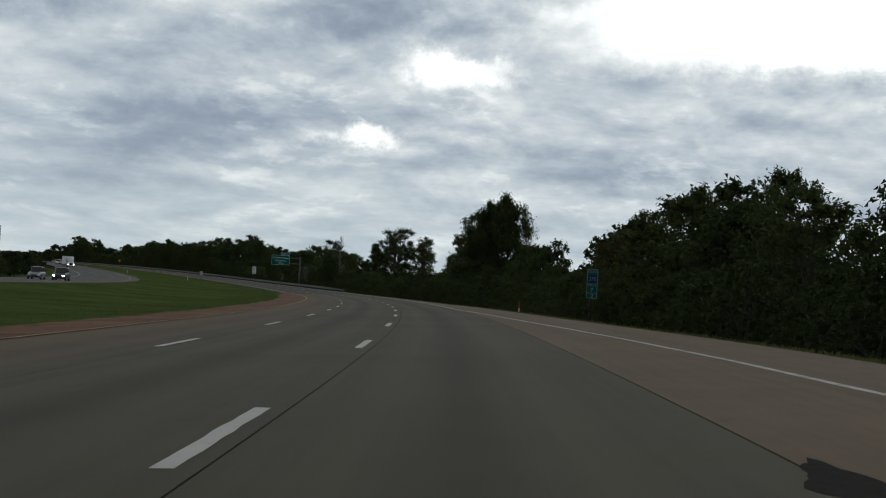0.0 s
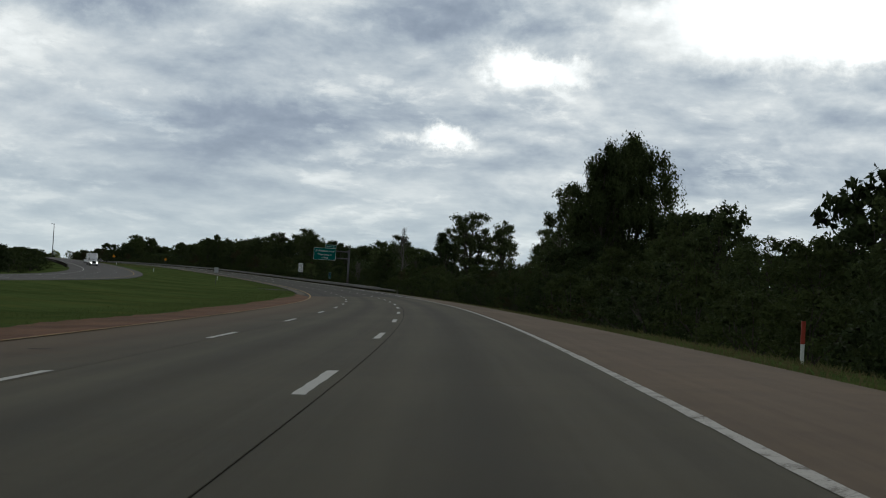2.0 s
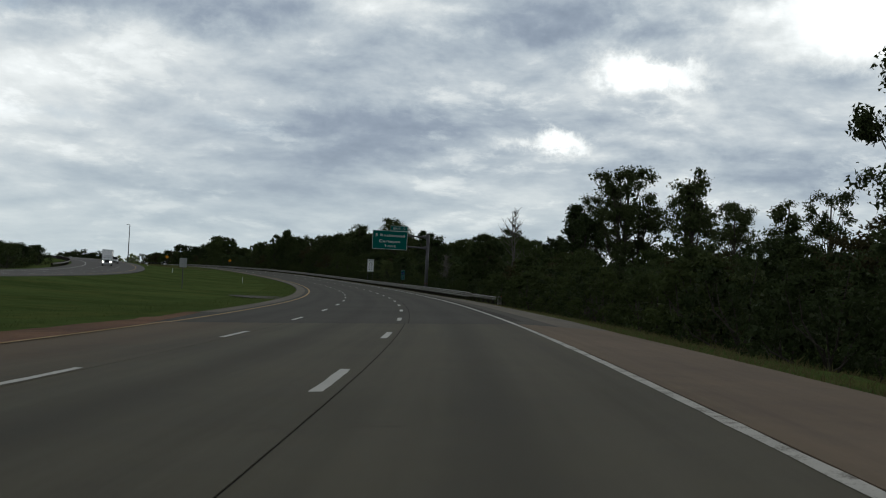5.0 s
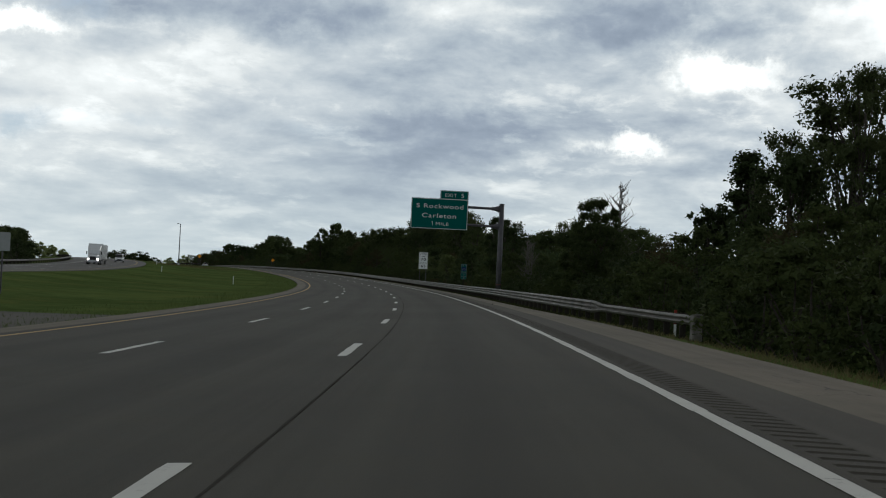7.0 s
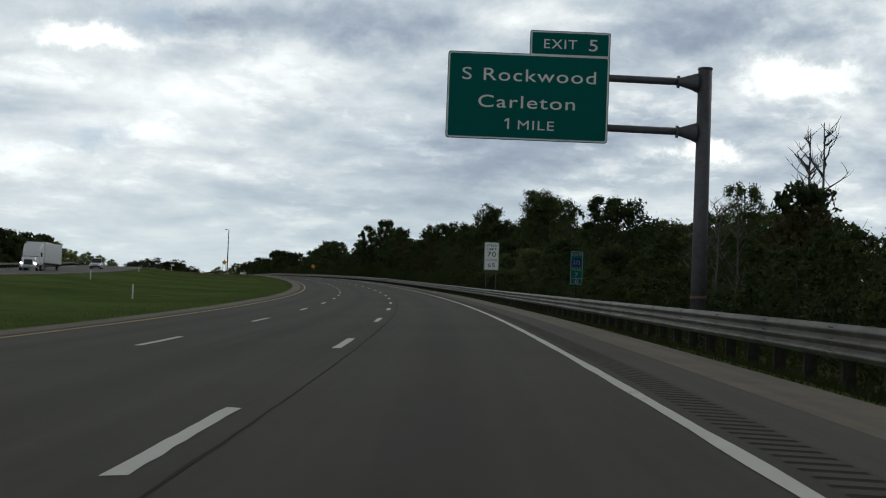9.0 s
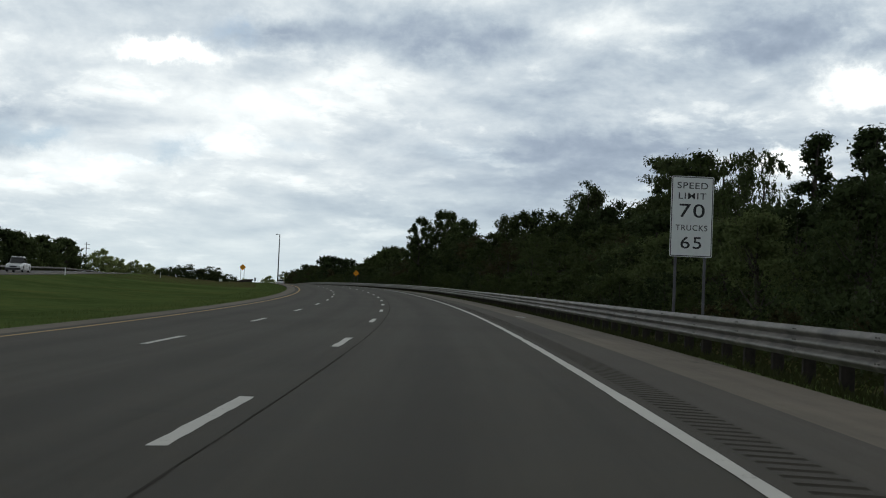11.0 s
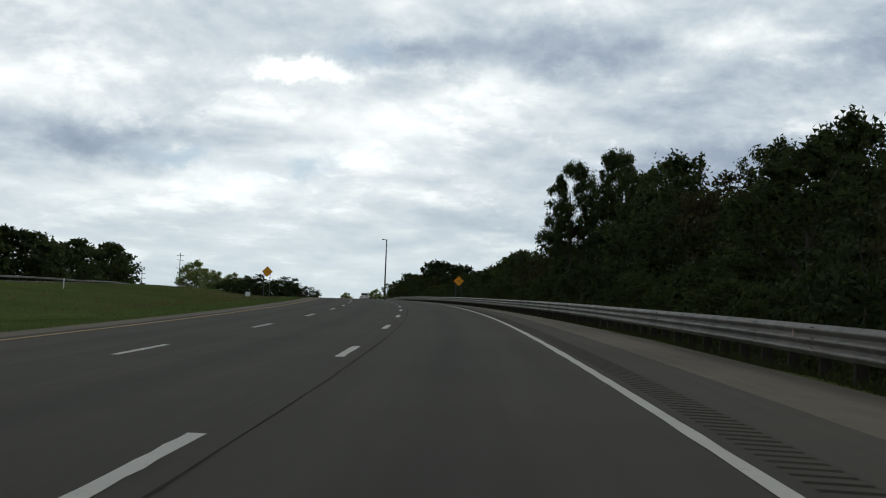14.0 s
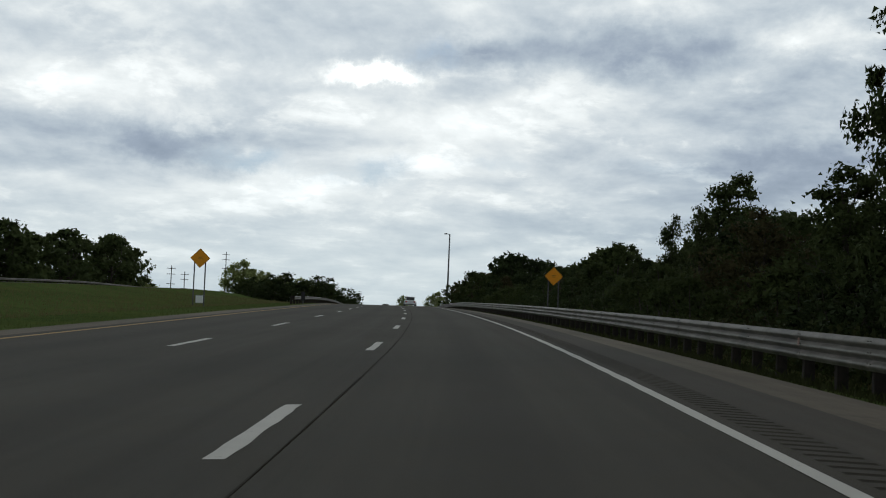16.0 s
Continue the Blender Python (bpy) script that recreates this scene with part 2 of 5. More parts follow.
def pavement(name, dark, light, along=0.0, grain=230.0, stain=(0.05, 0.045, 0.04), cracks=0.0, vary=0.0, tracks=0.0, dust=0.0):
    """Road surface; the lane attribute holds offset and station, for streaks along the way."""
    def build(N, b, co):
        wide = N.noise(co, 0.11, 5, 0.6)
        blot = N.noise(co, 1.3, 6, 0.65)
        fine = N.noise(co, grain, 2, 0.8)
        lane = N.node("ShaderNodeAttribute")
        lane.attribute_name = "lane"
        sep = N.node("ShaderNodeSeparateXYZ")
        N.set(sep.inputs[0], lane.outputs["Vector"])
        r, s = sep.outputs[0], sep.outputs[1]
        streak = N.noise(N.xyz(N.math("MULTIPLY", r, 3.2), N.math("MULTIPLY", s, 0.05), 0.0), 1.0, 5, 0.65)
        f = N.math("MULTIPLY_ADD", wide, 0.30, N.math("MULTIPLY_ADD", blot, 0.25, N.math("MULTIPLY_ADD", fine, 0.25, N.math("MULTIPLY", streak, 0.26))))
        col = N.mix(N.step(f, 0.38, 0.68), dark, light)
        if tracks:
            # oil drip down the middle of each lane, polished wheel tracks beside it
            m = N.math("PINGPONG", N.math("ADD", r, 3.655 * 4), 3.655 / 2)
            oil = N.math("MULTIPLY", N.step(m, 1.25, 1.80), N.math("MULTIPLY_ADD", streak, 0.8, 0.1))
            wheel_path = N.math("MULTIPLY", N.step(N.math("ABSOLUTE", N.math("SUBTRACT", m, 0.95)), 0.45, 0.05), 0.30)
            col = N.mix(N.math("MULTIPLY", oil, tracks, clamp=True), col, tuple(0.55 * c for c in dark))
            col = N.mix(N.math("MULTIPLY", wheel_path, tracks), col, tuple(1.12 * c for c in light))
        if dust:
            # red dirt washed over the slabs from the median edge
            drift = N.math("MULTIPLY", N.step(N.math("MULTIPLY_ADD", N.noise(co, 0.5, 6, 0.7), 3.0, r), -1.2, -5.6), N.math("MULTIPLY_ADD", blot, 0.9, 0.3), clamp=True)
            col = N.mix(N.math("MULTIPLY", drift, dust), col, (0.150, 0.100, 0.058))
        spots = N.math("MULTIPLY", N.step(N.noise(co, 0.7, 7, 0.7), 0.62, 0.74), 0.45)
        col = N.mix(spots, col, stain)
        if cracks:
            vor = N.node("ShaderNodeTexVoronoi")
            vor.feature = "DISTANCE_TO_EDGE"
            n = N.node("ShaderNodeVectorMath", op="ADD")
            N.set(n.inputs[0], co)
            w = N.noise(co, 0.8, 5, 0.6)
            N.set(n.inputs[1], N.xyz(N.math("MULTIPLY", w, 2.5), N.math("MULTIPLY", w, -2.0), 0.0))
            N.set(vor.inputs["Vector"], n.outputs[0])
            vor.inputs["Scale"].default_value = 0.16
            line = N.math("MULTIPLY", N.step(vor.outputs["Distance"], 0.006, 0.0), N.step(N.noise(co, 0.06, 3), 0.48, 0.6))
            col = N.mix(N.math("MULTIPLY", line, cracks), col, (0.02, 0.02, 0.02))
        if vary:
            info = N.node("ShaderNodeObjectInfo").outputs["Random"]
            k = N.math("MULTIPLY_ADD", info, 2 * vary, 1 - vary)
            col = N.mix(1.0, col, N.xyz(k, k, k), "MULTIPLY")
        N.set(b.inputs["Base Color"], col)
        N.set(b.inputs["Roughness"], N.math("MULTIPLY_ADD", blot, 0.25, 0.72))
        b.inputs["Specular IOR Level"].default_value = 0.25
        bump(N, b, N.math("ADD", fine, N.math("MULTIPLY", blot, 0.6)), 0.35, 0.006)
    return material(name, build)


def paint_line(name, colour, under, wear=0.5):
    def build(N, b, co):
        w = N.math("ADD", N.math("MULTIPLY", N.noise(co, 3.0, 6, 0.7), 0.6), N.math("MULTIPLY", N.noise(co, 40.0, 4, 0.7), 0.4))
        gone = N.step(w, 0.50 + 0.12 * (1 - wear), 0.66 + 0.12 * (1 - wear))
        N.set(b.inputs["Base Color"], N.mix(gone, N.mix(N.noise(co, 1.2, 4), tuple(0.78 * c for c in colour), colour), under))
        b.inputs["Roughness"].default_value = 0.75
        bump(N, b, w, 0.2, 0.004)
    return material(name, build)


def leaf_material(name, dark, light, glow=0.3):
    def build(N, b, co):
        isl = N.node("ShaderNodeNewGeometry").outputs["Random Per Island"]
        info = N.node("ShaderNodeObjectInfo").outputs["Random"]
        patch = N.noise(co, 0.5, 3)
        f = N.math("ADD", N.math("MULTIPLY", isl, 0.35), N.math("ADD", N.math("MULTIPLY", info, 0.35), N.math("MULTIPLY", patch, 0.3)))
        col = N.mix(f, dark, light)
        N.set(b.inputs["Base Color"], col)
        b.inputs["Roughness"].default_value = 0.8
        b.inputs["Specular IOR Level"].default_value = 0.08
        tr = N.node("ShaderNodeBsdfTranslucent")
        N.set(tr.inputs[0], N.mix(0.5, col, tuple(1.6 * c for c in light)))
        mx = N.node("ShaderNodeMixShader")
        mx.inputs[0].default_value = glow
        N.t.links.new(b.outputs[0], mx.inputs[1])
        N.t.links.new(tr.outputs[0], mx.inputs[2])
        N.t.links.new(mx.outputs[0], N.t.nodes["Material Output"].inputs[0])
    return material(name, build)


def grass_ground():
    def build(N, b, co):
        wide, mid, fine = N.noise(co, 0.06, 5, 0.6), N.noise(co, 0.9, 6, 0.7), N.noise(co, 14.0, 5, 0.75)
        f = N.math("MULTIPLY_ADD", wide, 0.4, N.math("MULTIPLY_ADD", mid, 0.3, N.math("MULTIPLY", fine, 0.34)))
        col = N.mix(N.step(f, 0.36, 0.68), (0.048, 0.076, 0.024), (0.118, 0.162, 0.054))
        dry = N.math("MULTIPLY", N.step(N.noise(co, 0.16, 6, 0.7), 0.47, 0.70), 0.50)
        col = N.mix(dry, col, (0.150, 0.150, 0.048))
        N.set(b.inputs["Base Color"], col)
        b.inputs["Roughness"].default_value = 0.95
        b.inputs["Specular IOR Level"].default_value = 0.0
        bump(N, b, N.math("ADD", mid, fine), 0.6, 0.05)
    return material("grass_ground", build)


def plain(name, colour, rough=0.5, metal=0.0, spec=0.5, grime=0.25, emit=0.0):
    def build(N, b, co):
        d = N.math("MULTIPLY", N.step(N.noise(co, 4.0, 6, 0.7), 0.45, 0.75), grime)
        N.set(b.inputs["Base Color"], N.mix(d, colour, tuple(0.45 * c + 0.02 for c in colour)))
        N.set(b.inputs["Roughness"], N.math("MULTIPLY_ADD", N.noise(co, 9.0, 4), 0.2, rough - 0.1))
        b.inputs["Metallic"].default_value, b.inputs["Specular IOR Level"].default_value = metal, spec
        if emit:
            b.inputs["Emission Color"].default_value, b.inputs["Emission Strength"].default_value = (*colour, 1), emit
    return material(name, build)


M_CONCRETE = pavement("worn_concrete", (0.063, 0.0555, 0.0350), (0.111, 0.099, 0.0645), stain=(0.042, 0.036, 0.02436), vary=0.05, tracks=0.9, dust=1.0)
M_SHOULDER_CONCRETE = pavement("stained_shoulder_concrete", (0.120, 0.082, 0.049), (0.205, 0.146, 0.092), stain=(0.07, 0.044, 0.0261), vary=0.06)
M_ASPHALT = pavement("asphalt", (0.039, 0.0356, 0.0264), (0.071, 0.0650, 0.0485), stain=(0.033, 0.030, 0.0238), tracks=0.6)
M_RUMBLE = pavement("shoulder_asphalt", (0.048, 0.043, 0.03306), (0.088, 0.079, 0.0609), stain=(0.03, 0.028, 0.02262))
M_STRIP = pavement("dark_rumble_band", (0.040, 0.036, 0.0275), (0.070, 0.063, 0.0480), stain=(0.028, 0.026, 0.021))
M_OLD_SHOULDER = pavement("old_shoulder_surface", (0.092, 0.078, 0.058), (0.195, 0.165, 0.122), stain=(0.06, 0.053, 0.03915), cracks=0.8)
M_OPP = pavement("grey_asphalt", (0.080, 0.075, 0.068), (0.135, 0.127, 0.116), stain=(0.08, 0.078, 0.074))
M_JOINT = plain("tarred_joint", (0.013, 0.012, 0.012), 0.9, spec=0.03, grime=0.1)
M_DIRT = surface("red_gravel_dirt", (0.095, 0.043, 0.020), (0.245, 0.122, 0.058), 0.95, (0.3, 3.0, 60.0), bumps=0.8, dist=0.02)
M_WHITE = paint_line("worn_white_paint", (0.66, 0.65, 0.60), (0.13, 0.12, 0.105), 0.5)
M_WHITE_OLD = paint_line("old_white_paint", (0.62, 0.60, 0.55), (0.15, 0.13, 0.10), 1.25)
M_YELLOW_OLD = paint_line("buried_yellow_paint", (0.46, 0.27, 0.08), (0.15, 0.105, 0.065), 1.35)
M_YELLOW = paint_line("worn_yellow_paint", (0.52, 0.32, 0.10), (0.15, 0.12, 0.09), 0.75)
M_GRASS = grass_ground()
M_BLADE = leaf_material("grass_blades", (0.054, 0.080, 0.024), (0.128, 0.165, 0.054), 0.35)
# darker than the other grass: the shade under the rail is in this colour
M_SHADED_WEED = leaf_material("shaded_weeds", (0.018, 0.024, 0.008), (0.055, 0.062, 0.022), 0.2)
M_DRY = leaf_material("dry_grass_blades", (0.078, 0.072, 0.032), (0.155, 0.140, 0.064), 0.3)
M_RAIL = surface("galvanised_steel", (0.074, 0.067, 0.058), (0.225, 0.212, 0.184), 0.55, (0.9, 4.0, 60.0), bumps=0.1, metal=0.0, spec=0.3, vary=0.12, stains=(0.036, 0.032, 0.034))
M_POST = surface("weathered_timber", (0.016, 0.013, 0.011), (0.044, 0.036, 0.029), 0.9, (1.5, 12.0, 80.0), bumps=0.5)
M_STEEL = surface("dark_weathered_steel", (0.075, 0.072, 0.080), (0.150, 0.145, 0.155), 0.65, (0.9, 6.0, 60.0), bumps=0.05, metal=0.3)
M_GROOVE = surface("dirty_groove", (0.036, 0.033, 0.026), (0.064, 0.058, 0.046), 0.95, bumps=0.4, spec=0.05)
# darker copies of the sign colours: the mile markers' shade is in them
M_SHADED_TEXT = plain("shaded_sign_lettering", (0.22, 0.25, 0.25), 0.6, grime=0.2)
M_SHADED_GREEN = plain("shaded_green_sheeting", (0.004, 0.095, 0.082), 0.65, spec=0.15, grime=0.2)
M_SHADED_BLUE = plain("shaded_blue_sheeting", (0.008, 0.032, 0.12), 0.6, spec=0.15, grime=0.2)
M_GREEN = plain("green_sign_sheeting", (0.001, 0.118, 0.100), 0.7, spec=0.06, grime=0.1)
M_BLUE = plain("blue_sign_sheeting", (0.012, 0.05, 0.23), 0.45, grime=0.1)
M_TEXT = plain("white_sign_sheeting", (0.74, 0.76, 0.74), 0.5, grime=0.15)
M_BLACK = plain("black_sign_lettering", (0.015, 0.015, 0.016), 0.6, grime=0.1)
M_ORANGE = plain("amber_sign_sheeting", (0.86, 0.33, 0.004), 0.7, grime=0.15)
M_RED = plain("red_orange_reflector", (0.33, 0.035, 0.014), 0.5)
M_ALU = plain("bare_aluminium", (0.34, 0.35, 0.35), 0.55, 0.5)
M_BARK = surface("bark", (0.030, 0.025, 0.020), (0.095, 0.082, 0.066), 0.95, (2.0, 9.0, 50.0), bumps=0.8, dist=0.03)
M_DEADWOOD = surface("bleached_deadwood", (0.060, 0.055, 0.050), (0.155, 0.140, 0.122), 0.95, (2.0, 9.0, 50.0), bumps=0.6, dist=0.02)
M_LEAF = [leaf_material("oak_leaves", (0.030, 0.045, 0.017), (0.078, 0.100, 0.034)), leaf_material("cottonwood_leaves", (0.030, 0.044, 0.018), (0.085, 0.105, 0.042), 0.35),
          leaf_material("dark_leaves", (0.025, 0.038, 0.016), (0.058, 0.080, 0.030), 0.2), leaf_material("willow_leaves", (0.033, 0.049, 0.020), (0.085, 0.110, 0.040), 0.35),
          # the first of these holds the far trees' sunlight in its colour
          leaf_material("sunlit_pale_leaves", (0.19, 0.23, 0.085), (0.34, 0.38, 0.16), 0.4), leaf_material("brownish_leaves", (0.036, 0.034, 0.016), (0.085, 0.075, 0.034), 0.25), leaf_material("bright_green_leaves", (0.060, 0.085, 0.032), (0.130, 0.160, 0.062), 0.35)]
M_CAR = {k: plain(f"{k}_car_paint", c, 0.28, 0.1, 0.6, 0.1) for k, c in (("white", (0.70, 0.71, 0.72)), ("black", (0.018, 0.018, 0.02)), ("silver", (0.33, 0.34, 0.35)), ("dark_red", (0.06, 0.015, 0.014)), ("blue", (0.05, 0.07, 0.14)))}
M_GLASS = plain("dark_car_glass", (0.012, 0.014, 0.016), 0.12, 0.0, 0.8, 0.0)
M_TYRE = plain("tyre_rubber", (0.016, 0.016, 0.016), 0.85)
M_RIM = plain("alloy", (0.40, 0.40, 0.41), 0.35, 0.8)
M_LAMP = plain("lit_headlamp", (1.0, 0.97, 0.9), 0.3, emit=14.0, grime=0.0)
M_TAIL = plain("red_tail_lamp", (0.42, 0.015, 0.012), 0.3, grime=0.0)
M_PLASTIC = plain("black_plastic", (0.025, 0.025, 0.026), 0.6)


# ---- mesh helpers ----
class Geo:
    """Vertices and faces gathered for one mesh."""
    def __init__(self):
        self.v, self.f = [], []

    def add(self, verts, faces):
        n = len(self.v)
        self.v += [tuple(map(float, p)) for p in verts]
        self.f += [tuple(i + n for i in f) for f in faces]
        return self

    def box(self, x0, x1, y0, y1, z0, z1, c=0.0):
        c = min(c, (x1 - x0) / 3, (y1 - y0) / 3, (z1 - z0) / 3)
        if c <= 0:
            return self.add([(x, y, z) for x in (x0, x1) for y in (y0, y1) for z in (z0, z1)],
                            [(0, 1, 3, 2), (4, 6, 7, 5), (0, 4, 5, 1), (2, 3, 7, 6), (0, 2, 6, 4), (1, 5, 7, 3)])
        def ring(z, k):
            a, b, d, e = x0 + k, x1 - k, y0 + k, y1 - k
            return [(a + c, d, z), (b - c, d, z), (b, d + c, z), (b, e - c, z), (b - c, e, z), (a + c, e, z), (a, e - c, z), (a, d + c, z)]
        v = ring(z0, c) + ring(z0 + c, 0) + ring(z1 - c, 0) + ring(z1, c)
        f = [tuple(range(7, -1, -1)), tuple(range(24, 32))]
        f += [(8 * k + i, 8 * k + (i + 1) % 8, 8 * k + 8 + (i + 1) % 8, 8 * k + 8 + i) for k in range(3) for i in range(8)]
        return self.add(v, f)

    def tube(self, p0, p1, r0, r1, n=8, caps=True):
        p0, p1 = Vector(p0), Vector(p1)
        d = (p1 - p0).normalized()
        a = d.orthogonal().normalized()
        b = d.cross(a)
        ring = [(math.cos(2 * math.pi * i / n), math.sin(2 * math.pi * i / n)) for i in range(n)]
        v = [p0 + (a * x + b * y) * r0 for x, y in ring] + [p1 + (a * x + b * y) * r1 for x, y in ring]
        f = [(i, (i + 1) % n, n + (i + 1) % n, n + i) for i in range(n)]
        if caps:
            f += [tuple(range(n - 1, -1, -1)), tuple(range(n, 2 * n))]
        return self.add(v, f)

    def loft(self, rings, caps=True):
        n = len(rings[0])
        v = [p for q in rings for p in q]
        f = [(k * n + i, k * n + (i + 1) % n, (k + 1) * n + (i + 1) % n, (k + 1) * n + i) for k in range(len(rings) - 1) for i in range(n)]
        if caps:
            f += [tuple(range(n - 1, -1, -1)), tuple(range((len(rings) - 1) * n, len(rings) * n))]
        return self.add(v, f)

    def mesh(self, name, mat, smooth=False):
        m = bpy.data.meshes.new(name)
        m.from_pydata(self.v, [], self.f)
        m.materials.append(mat)
        if smooth:
            m.shade_smooth()
        m.update()
        return m


def mesh_of(name, verts, faces, mat):
    m = bpy.data.meshes.new(name)
    m.from_pydata(np.asarray(verts).tolist(), [], faces if isinstance(faces, list) else faces.tolist())
    m.materials.append(mat)
    m.update()
    return m


def lane_attribute(me):
    """Stores offset and station of each vertex along the road."""
    co = np.array([v.co[:] for v in me.vertices])
    st = np.arange(-400, 980, 5.0)
    line = at(st, 0.0)[:, :2]
    i = np.argmin(((co[:, None, :2] - line[None]) ** 2).sum(-1), 1)
    d, a = co[:, :2] - line[i], heading(np.clip(st[i], STEP[0], STEP[-1]))
    r, s = d[:, 0] * np.cos(a) + d[:, 1] * np.sin(a), st[i] - d[:, 0] * np.sin(a) + d[:, 1] * np.cos(a)
    at_ = me.attributes.new("lane", "FLOAT_VECTOR", "POINT")
    at_.data.foreach_set("vector", np.stack([r, s, 0 * s], 1).astype(np.float32).ravel())
    return me


def part(name, data, parent, label="", m=None):
    ob = new(name, data)
    ob.parent = parent
    if m is not None:
        ob.matrix_basis = m
    return tagged(ob, label)


def thing(name, s, r, label, category, group="", up=None, turn=0.0, on=land, kind=""):
    """An empty at the foot of a thing, with x to the right of the road and y along it."""
    ob = new(name)
    p = on(s, r) if up is None else at(s, r, up)
    ob.matrix_basis = Matrix.Translation(p) @ Matrix.Rotation(float(heading(s)) + radians(turn), 4, "Z")
    return tagged(ob, label, category, group, kind)


def structure(name, data, label, category):
    return tagged(new(name, data), label, category, kind="structure")


def strip(s_values, rs, dz, close=False):
    """Vertices and faces of a sheet over stations s and offsets rs (functions of s or numbers)."""
    s = np.asarray(s_values, float)
    cols = []
    for r in rs:
        rr = r(s) if callable(r) else np.full(s.shape, float(r))
        cols.append(at(s, rr, dz(s, rr)))
    v = np.stack(cols, 1)
    n, m = v.shape[:2]
    i = np.arange((n - 1) * m).reshape(n - 1, m)[:, :-1].ravel()
    return v.reshape(-1, 3), np.stack([i, i + 1, i + m + 1, i + m], 1)


def slab(s_values, rs, dz, thick=0.12):
    """A strip with thickness: top and skirts."""
    s = np.asarray(s_values, float)
    top_v, top_f = strip(s, rs, dz)
    n, m = len(s), len(rs)
    v, f = [tuple(p) for p in top_v], [tuple(q) for q in top_f]
    bot = len(v)
    rim = [i * m for i in range(n)] + [(n - 1) * m + j for j in range(1, m)] + [i * m + m - 1 for i in range(n - 2, -1, -1)] + [j for j in range(m - 2, 0, -1)]
    v += [(v[i][0], v[i][1], v[i][2] - thick) for i in rim]
    k = len(rim)
    f += [(rim[i], bot + i, bot + (i + 1) % k, rim[(i + 1) % k]) for i in range(k)]
    return v, f


# ---- the land ----
def build_ground():
    s = np.concatenate([np.arange(-1500, -100, 100), np.arange(-100, 1000, 5), np.arange(1000, 3600, 100)])
    r = np.array([-1050, -700, -450, -300, -200, -150, -130, -110, -95, -84, -72, -66, -60, -57, -54.5, -53.3, -50, -44, -38, -35.3, -34.6, -32, -29, -26, -23, -20, -18, -16, -14, -12.5, -11.2, -10.2, -9.6, -9, -8.6, -6, -3, 0, 3.9, 5.5,
                  6.0, 6.4, 6.8, 7.4, 8, 8.8, 9.4, 10.4, 12, 14, 16, 20, 24, 32, 45, 60, 80, 120, 200, 350, 600, 1050.0])
    S, Rr = np.meshgrid(s, r, indexing="ij")
    Z = ground_dz(S, Rr)
    rng = np.random.default_rng(3)
    rough = rng.normal(0, 1, S.shape)
    off_road = np.where((Rr < -9.2) & (Rr > -34) | (Rr > 7.2) | (Rr < -55), 1.0, 0.0)
    Z = Z + rough * off_road * np.where(np.abs(Rr) < 30, 0.025, 0.12)
    v = at(S.ravel(), Rr.ravel(), Z.ravel())
    n, m = S.shape
    i = np.arange((n - 1) * m).reshape(n - 1, m)[:, :-1].ravel()
    me = mesh_of("ground", v, np.stack([i, i + 1, i + m + 1, i + m], 1), M_GRASS)
    me.shade_smooth()
    return structure("ground", me, "mown grass verges and median sloping from the motorway", "ground")


ground = build_ground()

# ---- the southbound carriageway ----
road = structure("road", None, "three-lane motorway, worn concrete changing to dark asphalt", "road")
over = lambda k: (lambda s, r: pave_z(s, r) + k)


def stations(a, b, step):
    n = max(2, int(round((b - a) / step)) + 1)
    return np.linspace(a, b, n)


S_END = 952.0
# tar bed that shows in the joints
v, f = strip(stations(-380, CONCRETE_END, 6), [pave_left, -3.5, 0.25, joint_right, knee, pave_right], over(-0.008))
part("joint_filler", mesh_of("joint_filler", v, f, M_JOINT), road, "dark tar filling the slab joints")
# asphalt: the lanes lie as two mats with a seam beside the first lane line
v, f = slab(stations(CONCRETE_END + .02, S_END, 4), [pave_left, -5.5, -3.6, -1.8, 0.341], over(0.0))
part("asphalt_mat", lane_attribute(mesh_of("asphalt_mat", v, f, M_ASPHALT)), road, "dark smooth asphalt")
v, f = slab(stations(CONCRETE_END + .02, S_END, 4), [0.359, 1.2, 2.2, 3.1, 3.88], over(0.0))
part("asphalt_mat", lane_attribute(mesh_of("asphalt_mat", v, f, M_ASPHALT)), road, "dark smooth asphalt")
g_seam = np.random.default_rng(8)
s_seam = stations(CONCRETE_END, 700, .6)
w_seam = .006 + .010 * g_seam.random(len(s_seam)) + .005 * np.sin(s_seam * .35)
c_seam = .35 + .012 * np.sin(s_seam * .21) + g_seam.normal(0, .004, len(s_seam))
v, f = strip(s_seam, [lambda s: c_seam - w_seam, lambda s: c_seam + w_seam], over(0.003))
part("seam", mesh_of("seam", v, f, surface("seam_dirt", (0.032, 0.030, 0.025), (0.056, 0.051, 0.042), 0.95, bumps=0.4, spec=0.05)), road, "dirty uneven paving seam")
v, f = slab(stations(CONCRETE_END + .02, S_END, 4), [3.88, 3.92], over(0.0))
part("shoulder_mat", lane_attribute(mesh_of("shoulder_mat", v, f, M_STRIP)), road)
v, f = slab(stations(CONCRETE_END + .02, S_END, 4), [4.40, seam_right], over(0.0))
part("shoulder_mat", lane_attribute(mesh_of("shoulder_mat", v, f, M_RUMBLE)), road)
v, f = slab(stations(CONCRETE_END + .02, S_END, 3), [lambda s: seam_right(s) + .012, lambda s: (seam_right(s) + pave_right(s)) / 2, pave_right], lambda s, r: pave_z(s, r) - .006)
part("outer_shoulder", lane_attribute(mesh_of("outer_shoulder", v, f, M_OLD_SHOULDER)), road, "older pale cracked shoulder strip")
